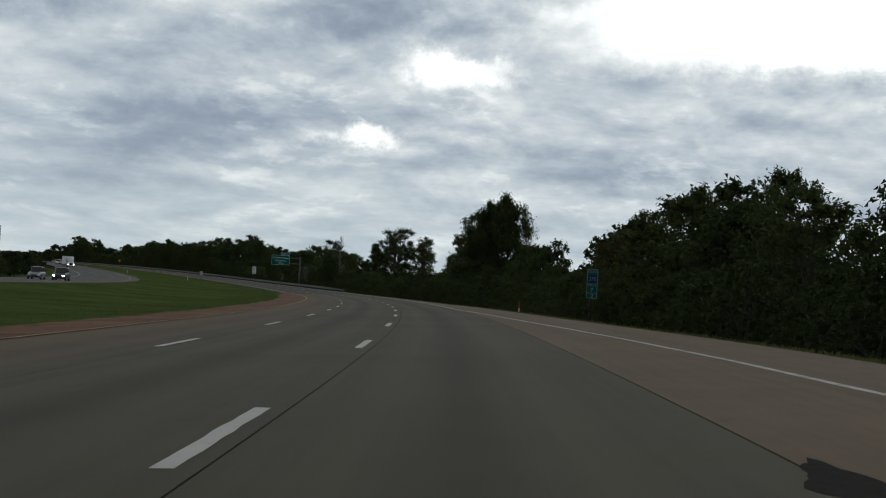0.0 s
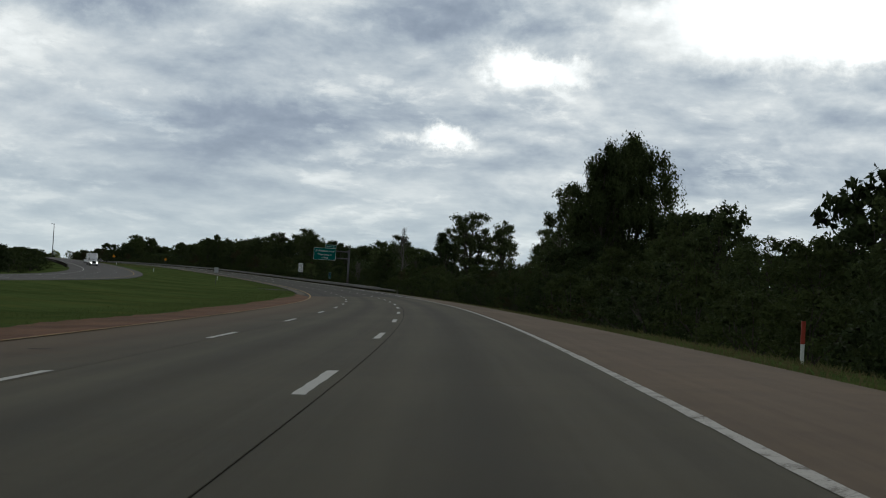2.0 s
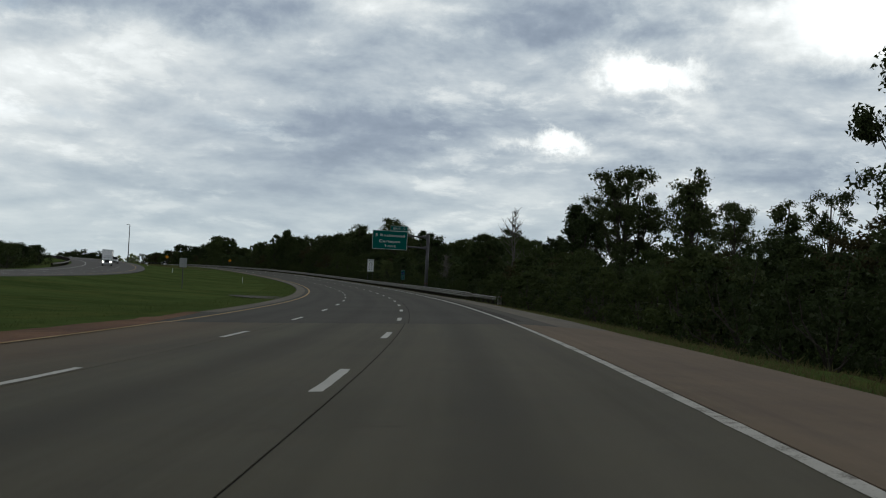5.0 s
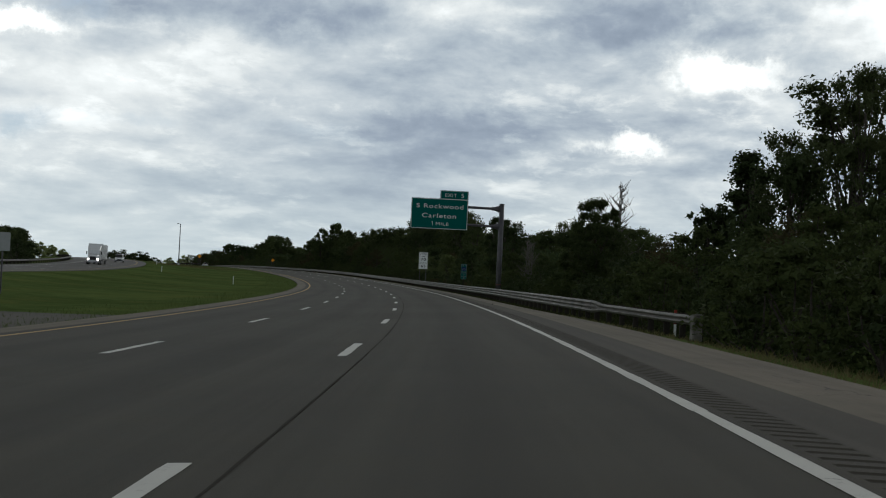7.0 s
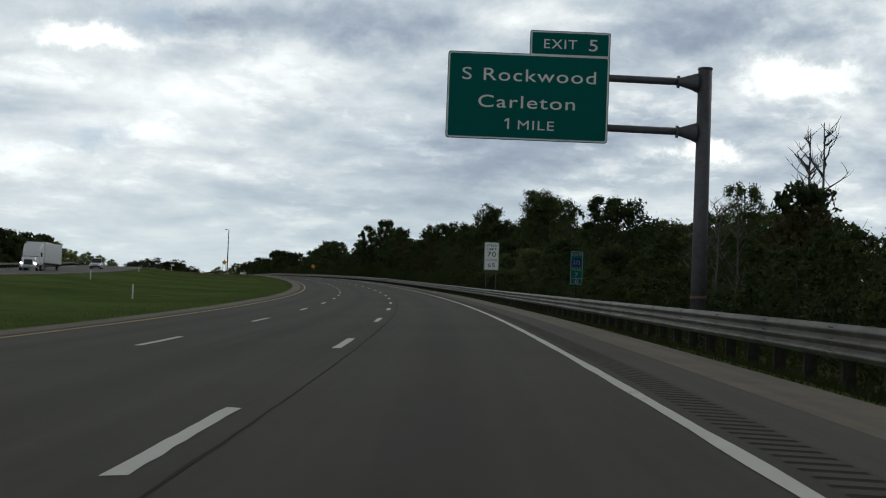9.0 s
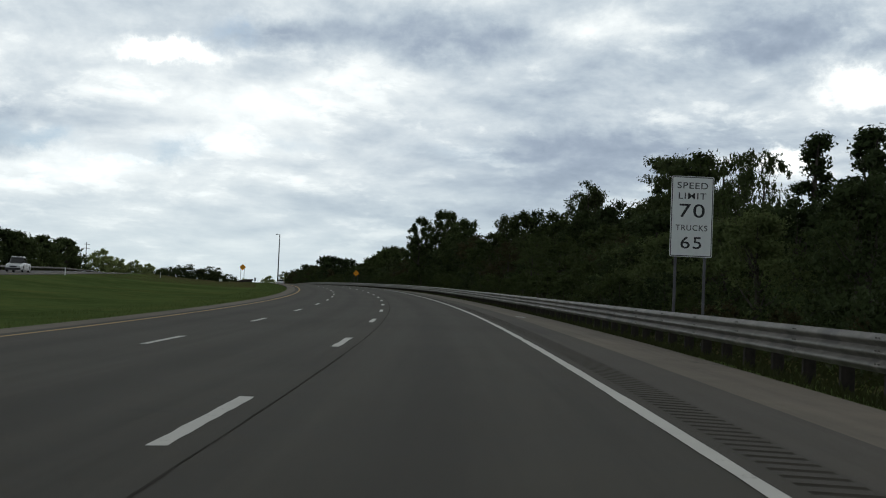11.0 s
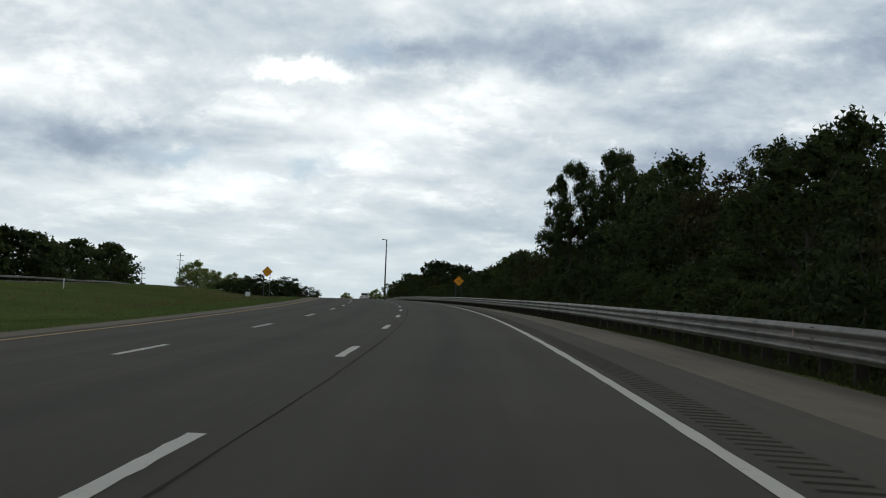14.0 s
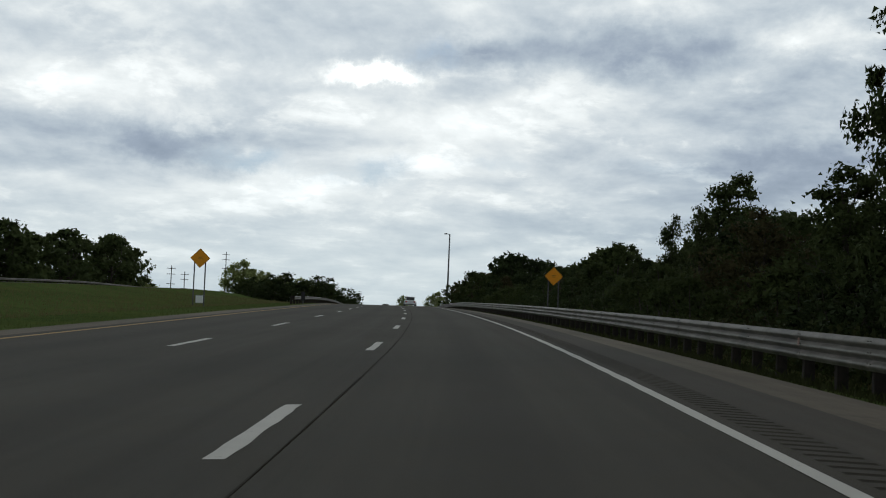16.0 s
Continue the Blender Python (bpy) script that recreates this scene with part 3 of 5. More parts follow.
# milled rumble strip
a = (np.arange(CONCRETE_END + 4, 690, 0.31)[:, None] + np.array([0, .04, .09, .13])).ravel()
deep = np.tile([0, -.007, -.007, 0], len(a) // 4)
cols = [at(a, q, pave_z(a, np.full(a.shape, q)) + (deep if 3.95 < q < 4.35 else 0.0)) for q in (3.92, 3.94, 3.97, 4.33, 4.36, 4.40)]
v = np.stack(cols, 1)
i = np.arange((len(a) - 1) * 6).reshape(-1, 6)[:, :-1]
me = mesh_of("rumble_strip", v.reshape(-1, 3), np.stack([i, i + 1, i + 7, i + 6], -1).reshape(-1, 4), M_STRIP)
me.materials.append(M_GROOVE)
slot = np.zeros(i.shape, np.int32)
slot[(np.arange(len(i)) % 4 < 3), 1:4] = 1
me.polygons.foreach_set("material_index", slot.ravel())
tagged(part("rumble_strip", lane_attribute(me), road, "milled grooves along the shoulder"), kind="stuff")
v, f = slab(stations(CONCRETE_END + .02, CONCRETE_END + 4, 1), [3.92, 4.40], over(0.0))
part("shoulder_mat", lane_attribute(mesh_of("shoulder_mat", v, f, M_RUMBLE)), road)
v, f = slab(stations(690, S_END, 4), [3.92, 4.40], over(0.0))
part("shoulder_mat", lane_attribute(mesh_of("shoulder_mat", v, f, M_RUMBLE)), road)
v, f = strip(stations(232, S_END, 4), [-8.72, -7.75], over(0.004))
part("inner_shoulder", lane_attribute(mesh_of("inner_shoulder", v, f, M_OLD_SHOULDER)), road, "narrow pale shoulder along the median")
# red dirt beside the old concrete
rngd = np.random.default_rng(5)
sd = stations(-380, 232, 1.5)
edge = -10.55 + 0.22 * np.sin(sd * .21) + rngd.normal(0, .12, sd.shape) + 1.6 * smooth(190, 232, sd)
dirt_edge = lambda s: np.interp(s, sd, edge)
v, f = strip(sd, [dirt_edge, lambda s: (dirt_edge(s) + pave_left(s)) / 2, lambda s: pave_left(s) + 0.05], lambda s, r: bank(s) * r + np.where(r < -9.5, -.03, .006) + .01 * np.sin(s * 2.1 + r))
dirt = part("dirt_shoulder", mesh_of("dirt_shoulder", v, f, M_DIRT), road, "reddish gravel and dirt washed along the edge")

# bare patch worn into the median
sp = stations(275.5, 290.5, .5)
wp = rngd.normal(0, .12, len(sp))
patch_l = lambda s: np.interp(s, [275, 278, 287, 291], [-9.2, -10.6, -13.6, -13.9]) + np.interp(s, sp, wp)
v, f = strip(sp, [patch_l, lambda s: patch_l(s) * .5 - 4.5, lambda s: np.full(np.shape(s), -8.75)], lambda s, r: np.maximum(ground_dz(s, r) + .06, pave_z(s, np.maximum(r, -8.7)) - .12))
part("bare_patch", mesh_of("bare_patch", v, f, M_RUMBLE), ground, "bare grey-brown earth worn into the median grass")

# markings
P_DASH, L_DASH = 15.2446, 3.98
OFF_1 = dict(zip(range(0, 44), (-.5, .46, .3, .51, .6, .02, .3, -.24, .02, .07, -.07, .29, -.03, -.03, 0, .17, -.32, -.11, .04, -.01, -.4, .12, -.5, -.24, .01, -.01, 0, -.31, .23, -.04, -.45, -.09, .04, .4, .2, .02, -.3, -.5, .05, .37, 0, 0, 0, 0)))
OFF_2 = dict(zip(range(1, 42), (.03, .03, -.18, -.06, -.5, -.26, -.5, -.19, -.1, -.1, -.14, -.22, -.08, 0, 0, -.1, .06, .28, .6, .09, -.05, .45, .08, .4, 0, 0, 0, .08, .01, .01, -.3, .15, -.17, .06, -.05, .2, .18, .09, .18, -.19, -.04)))


def dash(s0, r0, width, length, mat, seed, zf=pave_z, parent=road, name="lane_dash"):
    g = random.Random(seed)
    ss = [s0 + length * k / 10 for k in range(11)]
    v = []
    for k, s in enumerate(ss):
        end = g.uniform(-.10, .06) if k in (0, 10) else 0
        for side in (-1, 1):
            r = r0 + side * (width / 2 + g.uniform(-.013, .010))
            p = at(s + end + g.uniform(-.06, .06) * (k in (0, 10)), r, zf(np.array(s), np.array(r)) + .004)
            v.append(tuple(p))
    return part(name, mesh_of(name, v, [(2 * k, 2 * k + 1, 2 * k + 3, 2 * k + 2) for k in range(10)], mat), parent)


for k in range(-6, 61):
    dash(7.455 + k * P_DASH + OFF_1.get(k, 0), 0.0, 0.155, L_DASH, M_WHITE, 100 + k)
    dash(7.597 + k * P_DASH + OFF_2.get(k, 0), -3.655, 0.15, L_DASH, M_WHITE, 300 + k)


def line_strip(name, s0, s1, r, width, mat, zf, piece=40.0, parent=road, label=""):
    n = max(1, int((s1 - s0) / piece))
    for k in range(n):
        a, b = s0 + (s1 - s0) * k / n, s0 + (s1 - s0) * (k + 1) / n
        rf = r if callable(r) else (lambda q, c=r: np.full(np.shape(q), c))
        g = np.random.default_rng(int(abs(a) * 7 + width * 100))
        st = stations(a, b, 1.0)
        wob = g.normal(0, .006, st.shape)
        v, f = strip(st, [lambda q: rf(q) - width / 2 + np.interp(q, st, wob), lambda q: rf(q) + width / 2 + np.interp(q, st, -wob)], zf)
        part(name, mesh_of(name, v, f, mat), parent, label)


line_strip("edge_line", -60, CONCRETE_END, edge_line, 0.135, M_WHITE_OLD, over(.005))
line_strip("edge_line", CONCRETE_END, S_END, edge_line, 0.13, M_WHITE, over(.005))
line_strip("yellow_line", -60, 196, -7.28, 0.14, M_YELLOW_OLD, over(.022))
line_strip("yellow_line", 196, CONCRETE_END, -7.28, 0.14, M_YELLOW, over(.022))
line_strip("yellow_line", CONCRETE_END, S_END, -7.26, 0.15, M_YELLOW, over(.006))

# tar patch, skid marks and litter on the pavement
def blot(name, s0, r0, ls, lr, mat, seed, label):
    g = random.Random(seed)
    v, n = [], 30
    for i in range(n):
        t = 2 * math.pi * i / n
        k = (g.uniform(.72, 1.0) + .13 * math.sin(3 * t + seed) + .06 * math.sin(7 * t))
        s, r = s0 + ls * k * math.cos(t), r0 + lr * k * math.sin(t)
        v.append(tuple(at(s, r, pave_z(np.array(s), np.array(r)) + .003)))
    return part(name, mesh_of(name, v, [tuple(range(n))], mat), road, label)


M_TAR = surface("tar_patch", (0.02, 0.019, 0.018), (0.05, 0.045, 0.042), 0.95, bumps=0.5, spec=0.03)
blot("tar_patch", 6.6, 4.0, 1.1, .28, M_TAR, 1, "dark broken tar patch")
blot("tar_patch", 62.75, -.52, .10, .24, M_TAR, 2, "")
scrap = tagged(new("tyre_scrap"), "small black scrap of tyre on the shoulder", "litter")
scrap.matrix_basis = Matrix.Translation(at(314.5, 5.06, float(pave_z(np.array(314.5), np.array(5.06)))))
part("rubber", Geo().loft([[(-.035, -.025, 0), (.03, -.03, 0), (.025, -.01, .045), (-.025, -.015, .035)], [(-.03, .03, 0), (.04, .025, 0), (.03, .02, .03), (-.02, .025, .05)]]).mesh("rubber", M_TYRE), scrap)
for q, (s0, r0, ls, lr) in enumerate(((17, -6.3, .3, .7), (93, -5.6, .12, .55), (150, -6.0, .12, .5))):
    blot("tar_patch", s0, r0, ls, lr * .5, M_TAR, 10 + q, "")

# thin cracks across the old shoulder slabs
def crack(s0, r0, s1, r1, seed):
    g = random.Random(seed)
    n, v = 9, []
    for k in range(n + 1):
        q = k / n
        w = .013 * (1 - abs(2 * q - 1) ** 2) * g.uniform(.2, 1.6) + .004
        s, r = s0 + (s1 - s0) * q + g.uniform(-.05, .05), r0 + (r1 - r0) * q
        for e in (-w, w):
            v.append(tuple(at(s + e, r, pave_z(np.array(s + e), np.array(r)) + .003)))
    part("crack", mesh_of("crack", v, [(2 * k, 2 * k + 1, 2 * k + 3, 2 * k + 2) for k in range(n)], M_JOINT), road)


for k, row in enumerate(((78.5, 4.7, 77.3, 5.2), (71.4, 4.7, 70.9, 5.1), (70.3, 5.15, 70.2, 5.5), (63.6, 4.3, 63.3, 5.0), (144.5, 4.5, 143.7, 5.6), (136.9, 4.2, 136.1, 5.5), (140.0, 6.0, 139.5, 5.8), (101, 4.4, 100.4, 5.5), (119, 4.6, 118.6, 5.7), (163, 4.3, 162.2, 5.4), (63.55, -3.2, 63.75, .1), (63.75, .4, 63.6, 2.6), (63.6, -7.0, 63.5, -4.4))):
    crack(*row, k)

# broken joint across the outer shoulder, with litter beside it
v, f = strip([445.30, 445.36], [5.2, 5.5, 5.9, 6.28], over(.006))
v = [(p[0], p[1], p[2]) for p in v]
part("shoulder_joint", mesh_of("shoulder_joint", v, [tuple(q) for q in f], M_JOINT), road, "dark broken transverse joint")
litter = tagged(new("litter"), "two thin white plastic strips lying on the shoulder", "litter")
for a, b in (((446.25, 5.46), (446.3, 5.80)), ((446.22, 5.47), (445.75, 5.82))):
    p, q = (Vector(at(s, r, float(pave_z(np.array(s), np.array(r))) + .014)) for s, r in (a, b))
    part("plastic_strip", Geo().tube(p, q, .007, .007, 6).mesh("plastic_strip", M_TEXT), litter)

# ---- the northbound carriageway across the median ----
opp = structure("road_northbound", None, "grey asphalt carriageway beyond the grass median", "road")
oz = lambda k: (lambda s, r: opp_z(s, r) + k)
v, f = slab(stations(-380, 955, 6), [-52.9, -49, -45, -41, -38, -35.2], oz(0.0))
part("asphalt_mat", lane_attribute(mesh_of("asphalt_mat", v, f, M_OPP)), opp)
line_strip("edge_line", -300, 950, -49.3, .16, M_WHITE, oz(.006), 120, opp)
line_strip("yellow_line", -300, 950, -37.2, .16, M_YELLOW, oz(.006), 120, opp)
for k in range(-4, 60):
    dash(3 + k * P_DASH, -41.2, .16, L_DASH, M_WHITE, 700 + k, opp_z, opp)
    dash(5 + k * P_DASH, -45.2, .16, L_DASH, M_WHITE, 900 + k, opp_z, opp)


# ---- guard rails ----
def beam_profile(waves, height):
    """Face of a corrugated beam from its top lip down: offset towards the road and height over its middle."""
    out = []
    n = 12 * waves
    for k in range(n + 1):
        q = k / n
        ridge = (.5 - .5 * math.cos(2 * math.pi * waves * q)) ** .7
        out.append((-.082 * ridge, height * (.5 - q)))
    return out


def beam_mesh(sections, length=3.81):
    """A panel of beam along y, its face towards -x; sections are (share of the length, waves, height), all with the same count of points."""
    def ring(y, waves, height):
        q = beam_profile(waves, height)
        x = np.linspace(0, 1, 37)
        px, pz = (np.interp(x, np.linspace(0, 1, len(q)), [c[i] for c in q]) for i in (0, 1))
        return [(a, y, b) for a, b in zip(px, pz)] + [(a + .006, y, b) for a, b in zip(px[::-1], pz[::-1])]
    g = Geo()
    g.loft([ring(k * length, w, h) for k, w, h in sections])
    for k, w, h in (sections[0], sections[-1]):
        for j in range(w):
            z = h * (.5 - (j + .5) / w)
            for dy in ((.10,) if k < .5 else (-.10,)):
                g.tube((-.092, k * length + dy, z + .03), (-.07, k * length + dy, z + .03), .011, .011, 5)
    return g.mesh("beam", M_RAIL)


BEAM_W = beam_mesh(((-.006, 2, .312), (1.012, 2, .312)))
BEAM_T = beam_mesh(((-.006, 3, .506), (1.012, 3, .506)))
BEAM_TAPER = beam_mesh(((0, 2, .312), (.3, 2, .33), (.85, 3, .50), (1.0, 3, .506)))
POST_T = Geo().box(-.10, .10, -.075, .075, -1.0, -.02, .012).mesh("post", M_POST)
BLOCK_T = Geo().box(-.2, -.0, -.075, .075, -.19, .17, .012).mesh("block", M_POST)


def rail_panel(rail, data, s0, s1, r0, r1, z0, z1, face=1):
    a, b = Vector(at(s0, r0, z0)), Vector(at(s1, r1, z1))
    d = b - a
    yaw = math.atan2(-d.x, d.y)
    m = Matrix.Translation(a if face > 0 else b) @ Matrix.Rotation(yaw if face > 0 else yaw + math.pi, 4, "Z") @ Matrix.Rotation(math.asin(d.z / d.length) * face, 4, "X") @ Matrix.Diagonal((1, d.length / 3.81, 1, 1))
    return part("beam", data, rail, "", m)


def guard_rail(runs, rf, top, label, face=1, posts=1.905):
    """A rail along runs of (start, end, panel mesh); top gives the height of the beam's middle over the road's line."""
    rail = tagged(new("guard_rail"), label, "guard rail", kind="structure")
    for s0, s1, data in runs:
        n = max(1, int(round((s1 - s0) / 3.81)))
        for k in range(n):
            a, b = s0 + (s1 - s0) * k / n, s0 + (s1 - s0) * (k + 1) / n
            rail_panel(rail, data, a, b, rf(a), rf(b), top(a), top(b), face)
    a = runs[0][0] + .4
    g = random.Random(int(a))
    while a < runs[-1][1]:
        r = rf(a) + face * .30
        m = Matrix.Translation(at(a, r, top(a) + .20)) @ Matrix.Rotation(float(heading(a)) + g.uniform(-.05, .05), 4, "Z") @ Matrix.Rotation(g.uniform(-.02, .02), 4, "Y")
        part("post", POST_T, rail, "", m)
        part("block", BLOCK_T, rail, "", Matrix.Translation(at(a, r - face * .10, top(a))) @ Matrix.Rotation(float(heading(a)) + (0 if face > 0 else math.pi), 4, "Z"))
        a += posts
    return rail


RAIL_R = lambda s: float(np.interp(s, [284, 291, 302, 315, 335, 510, 560, 600], [9.9, 9.4, 8.2, 7.75, 7.55, 7.55, 7.7, 7.8]))
RAIL_Z = lambda s: float(np.interp(s, [284, 291, 302, 315, 340, 430, 500, 530, 560, 600], [.60, .62, .735, .79, .815, .82, .84, .84, .79, .70])) - .253
rail_right = guard_rail([(287.6, 299.0, BEAM_W), (299.0, 301.0, BEAM_TAPER), (301.0, 948.0, BEAM_T)], RAIL_R, RAIL_Z, "galvanised three-ridged steel guard rail on timber posts along the shoulder")
M_PINK = plain("faded_reflector", (0.42, 0.26, 0.22), 0.5)
for s in (526.6, 601.6):
    part("reflector", Geo().box(-.115, -.095, -.03, .03, .0, .13, .006).mesh("reflector", M_PINK), rail_right, "small faded pink reflector", Matrix.Translation(at(s, RAIL_R(s), RAIL_Z(s))) @ Matrix.Rotation(float(heading(s)), 4, "Z"))
# blunt end piece
g = Geo().box(-.16, .16, -.1, .2, -.3, .58, .03)
part("end_piece", g.mesh("end_piece", M_RAIL), rail_right, "pale blunt end box", Matrix.Translation(at(287.5, 9.72, -.02)) @ Matrix.Rotation(float(heading(288)) + .2, 4, "Z"))
guard_rail([(452.0, 952.0, BEAM_W)], lambda s: -53.4, lambda s: float(opp_z(s, -53)) + .61, "pale steel guard rail on the far side of the northbound lanes", -1, 3.81)
guard_rail([(697.0, 902.7, BEAM_W)], lambda s: -9.9, lambda s: float(bank(s) * -9.9) + .57, "steel guard rail starting at the median side of the crest", -1, 3.81)


# ---- signs ----
def text_mesh(body, width, height, mat):
    """Lettering as a flat mesh in the x-z plane, centred on x, its foot at z=0, facing -y."""
    c = bpy.data.curves.new("lettering", "FONT")
    c.body, c.align_x, c.extrude = body, "CENTER", 0.0
    c.space_character = 1.12
    c.offset = 0.0 if body in ("1", "MILE") else 0.004
    ob = new("lettering_source", c)
    dg = bpy.context.evaluated_depsgraph_get()
    me = bpy.data.meshes.new_from_object(ob.evaluated_get(dg))
    bpy.data.objects.remove(ob)
    bpy.data.curves.remove(c)
    co = np.array([v.co[:] for v in me.vertices])
    lo, hi = co.min(0), co.max(0)
    kx = width / (hi[0] - lo[0])
    kz = height / 0.729
    out = np.stack([(co[:, 0] - (lo[0] + hi[0]) / 2) * kx, np.zeros(len(co)), co[:, 1] * kz], 1)
    me.vertices.foreach_set("co", out.ravel())
    me.materials.clear()
    me.materials.append(mat)
    me.update()
    return me


def letters(body, width, height, mat, parent, m):
    """Each letter of a word as a part of its own."""
    me = text_mesh(body, width, height, mat)
    co = np.array([v.co[:] for v in me.vertices])
    faces = [tuple(p.vertices) for p in me.polygons]
    bpy.data.meshes.remove(me)
    spans = sorted((co[list(f), 0].min(), co[list(f), 0].max(), k) for k, f in enumerate(faces))
    groups, reach = [], -1e9
    for lo, hi, k in spans:
        if lo > reach - 1e-5 and (not groups or lo > reach + 1e-4):
            groups.append([])
        groups[-1].append(k)
        reach = max(reach, hi)
    for ks in groups:
        used = sorted({i for k in ks for i in faces[k]})
        back_ = {i: n for n, i in enumerate(used)}
        part("letter", mesh_of("letter", co[used], [tuple(back_[i] for i in faces[k]) for k in ks], mat), parent, "", m)


def rounded(w, h, rad, y, n=5):
    v = []
    for cx, cz, a0 in ((w / 2 - rad, h / 2 - rad, 0), (-w / 2 + rad, h / 2 - rad, 90), (-w / 2 + rad, -h / 2 + rad, 180), (w / 2 - rad, -h / 2 + rad, 270)):
        for i in range(n):
            a = radians(a0 + 90 * i / (n - 1))
            v.append((cx + rad * math.cos(a), y, cz + rad * math.sin(a)))
    return v


def panel(w, h, rad, thick, mat, name="panel"):
    g = Geo()
    g.loft([rounded(w, h, rad, -thick / 2), rounded(w, h, rad, thick / 2)])
    return g.mesh(name, mat)


def border(w, h, rad, band, mat, y):
    a, b = rounded(w, h, rad, y), rounded(w - 2 * band, h - 2 * band, max(.01, rad - band), y)
    n = len(a)
    return mesh_of("border", a + b, [(i, (i + 1) % n, n + (i + 1) % n, n + i) for i in range(n)], mat)


def bars(rows, mat):
    g = Geo()
    for x0, x1, z0, z1 in rows:
        g.add([(x0, 0, z0), (x1, 0, z0), (x1, 0, z1), (x0, 0, z1)], [(0, 1, 2, 3)])
    return g.mesh("lettering", mat)


def mv(x, y, z):
    return Matrix.Translation((x, y, z))


def exit_sign():
    sign = thing("exit_sign", 359.9, 9.88, "green overhead exit sign on a dark cantilever mast", "road sign")
    z0 = float(ground_dz(359.9, 9.88))
    top = 8.18 - z0
    g = Geo().tube((0, 0, -.5), (0, 0, top), .245, .215, 20)
    mast = part("mast", g.mesh("mast", M_STEEL, True), sign, "dark weathered tubular mast")
    part("cap", Geo().tube((0, 0, top), (0, 0, top + .05), .235, .22, 20).mesh("cap", M_STEEL), mast)
    part("base_plate", Geo().box(-.42, .42, -.42, .42, .02, .09, .02).mesh("base_plate", M_STEEL), mast)
    band = Geo().tube((0, 0, 1.55), (0, 0, 1.64), .249, .249, 20, False)
    part("band", band.mesh("band", plain("faded_red_band", (0.17, 0.075, 0.06), 0.7)), mast, "thin faded red marking band")
    for z in (7.76, 6.20):
        zz = z - z0
        arm = part("arm", Geo().tube((-.2, 0, zz), (-7.6, 0, zz + .07), .118, .105, 14).mesh("arm", M_STEEL, True), sign)
        part("flange", Geo().tube((-.80, 0, zz), (-.24, 0, zz), .125, .29, 14).tube((-.86, 0, zz), (-.80, 0, zz), .19, .19, 14).mesh("flange", M_STEEL), arm)
        part("gusset", Geo().add([(-.2, -.02, zz - .34), (-.2, -.02, zz + .30), (-.95, -.02, zz), (-.2, .02, zz - .34), (-.2, .02, zz + .30), (-.95, .02, zz)], [(0, 2, 1), (3, 4, 5), (0, 3, 5, 2), (1, 2, 5, 4), (0, 1, 4, 3)]).mesh("gusset", M_STEEL), arm)
    cx, cz = 4.355 - 9.88, 7.065 - z0
    main = part("main_panel", panel(5.02, 2.70, .10, .05, M_GREEN), sign, "green panel with white border and lettering", mv(cx, -.16, cz))
    part("border", border(4.98, 2.66, .10, .045, M_TEXT, -.030), main)
    for body, x, z, w, h in (("S Rockwood", .02, .48, 4.15, .40), ("Carleton", -.03, -.36, 3.0, .40), ("MILE", .28, -1.02, 1.12, .30)):
        letters(body, w, h, M_TEXT, main, mv(x, -.032, z))
    part("letter", Geo().add([(-.61, 0, -1.02), (-.55, 0, -1.02), (-.55, 0, -.68), (-.60, 0, -.68), (-.70, 0, -.75), (-.69, 0, -.80), (-.61, 0, -.755)], [(0, 1, 2, 3, 6), (3, 4, 5, 6)]).mesh("letter", M_TEXT), main, "", mv(0, -.032, 0))
    ex = part("exit_panel", panel(2.50, .80, .06, .05, M_GREEN), sign, "small green exit number panel", mv(cx + 1.26, -.16, cz + 1.35 + .345))
    part("border", border(2.46, .76, .06, .045, M_TEXT, -.030), ex)
    letters("EXIT", 1.03, .30, M_TEXT, ex, mv(-.30, -.032, -.15))
    letters("5", .27, .38, M_TEXT, ex, mv(.72, -.032, -.19))
    for x in (-1.9, -.6, .7, 1.9):
        part("bracket", Geo().box(x - .04, x + .04, -.13, -.07, -1.25, 1.25, .01).mesh("bracket", M_ALU), sign, "", mv(cx, 0, cz))
    return sign


def post_sign(name, s, r, zc_sign, w, h, mat, label, posts=(-.3, .3), edge=None, category="road sign", post_mat=None):
    sign = thing(name, s, r, label, category)
    z0 = float(ground_dz(s, r))
    cz = zc_sign - z0
    for x in posts:
        part("post", Geo().box(x - .04, x + .04, .03, .09, -.4, cz + h * .42, .008).mesh("post", post_mat or M_STEEL), sign)
    face = part("panel", panel(w, h, .05, .012, mat), sign, "", mv(0, 0, cz))
    if edge:
        part("border", border(w - .04, h - .04, .05, .025, edge, -.008), face)
    return sign, face


def speed_sign():
    sign, face = post_sign("speed_limit_sign", 434, 9.7, 3.66, 1.31, 2.48, M_TEXT, "white speed limit sign on two posts behind the rail", (-.45, .45), M_BLACK)
    for body, z, w, h in (("SPEED", .86, .94, .20), ("LIMIT", .54, .85, .20), ("70", -.02, .78, .43), ("TRUCKS", -.43, .98, .18), ("65", -.98, .64, .38)):
        letters(body, w, h, M_BLACK, face, mv(0, -.010, z))


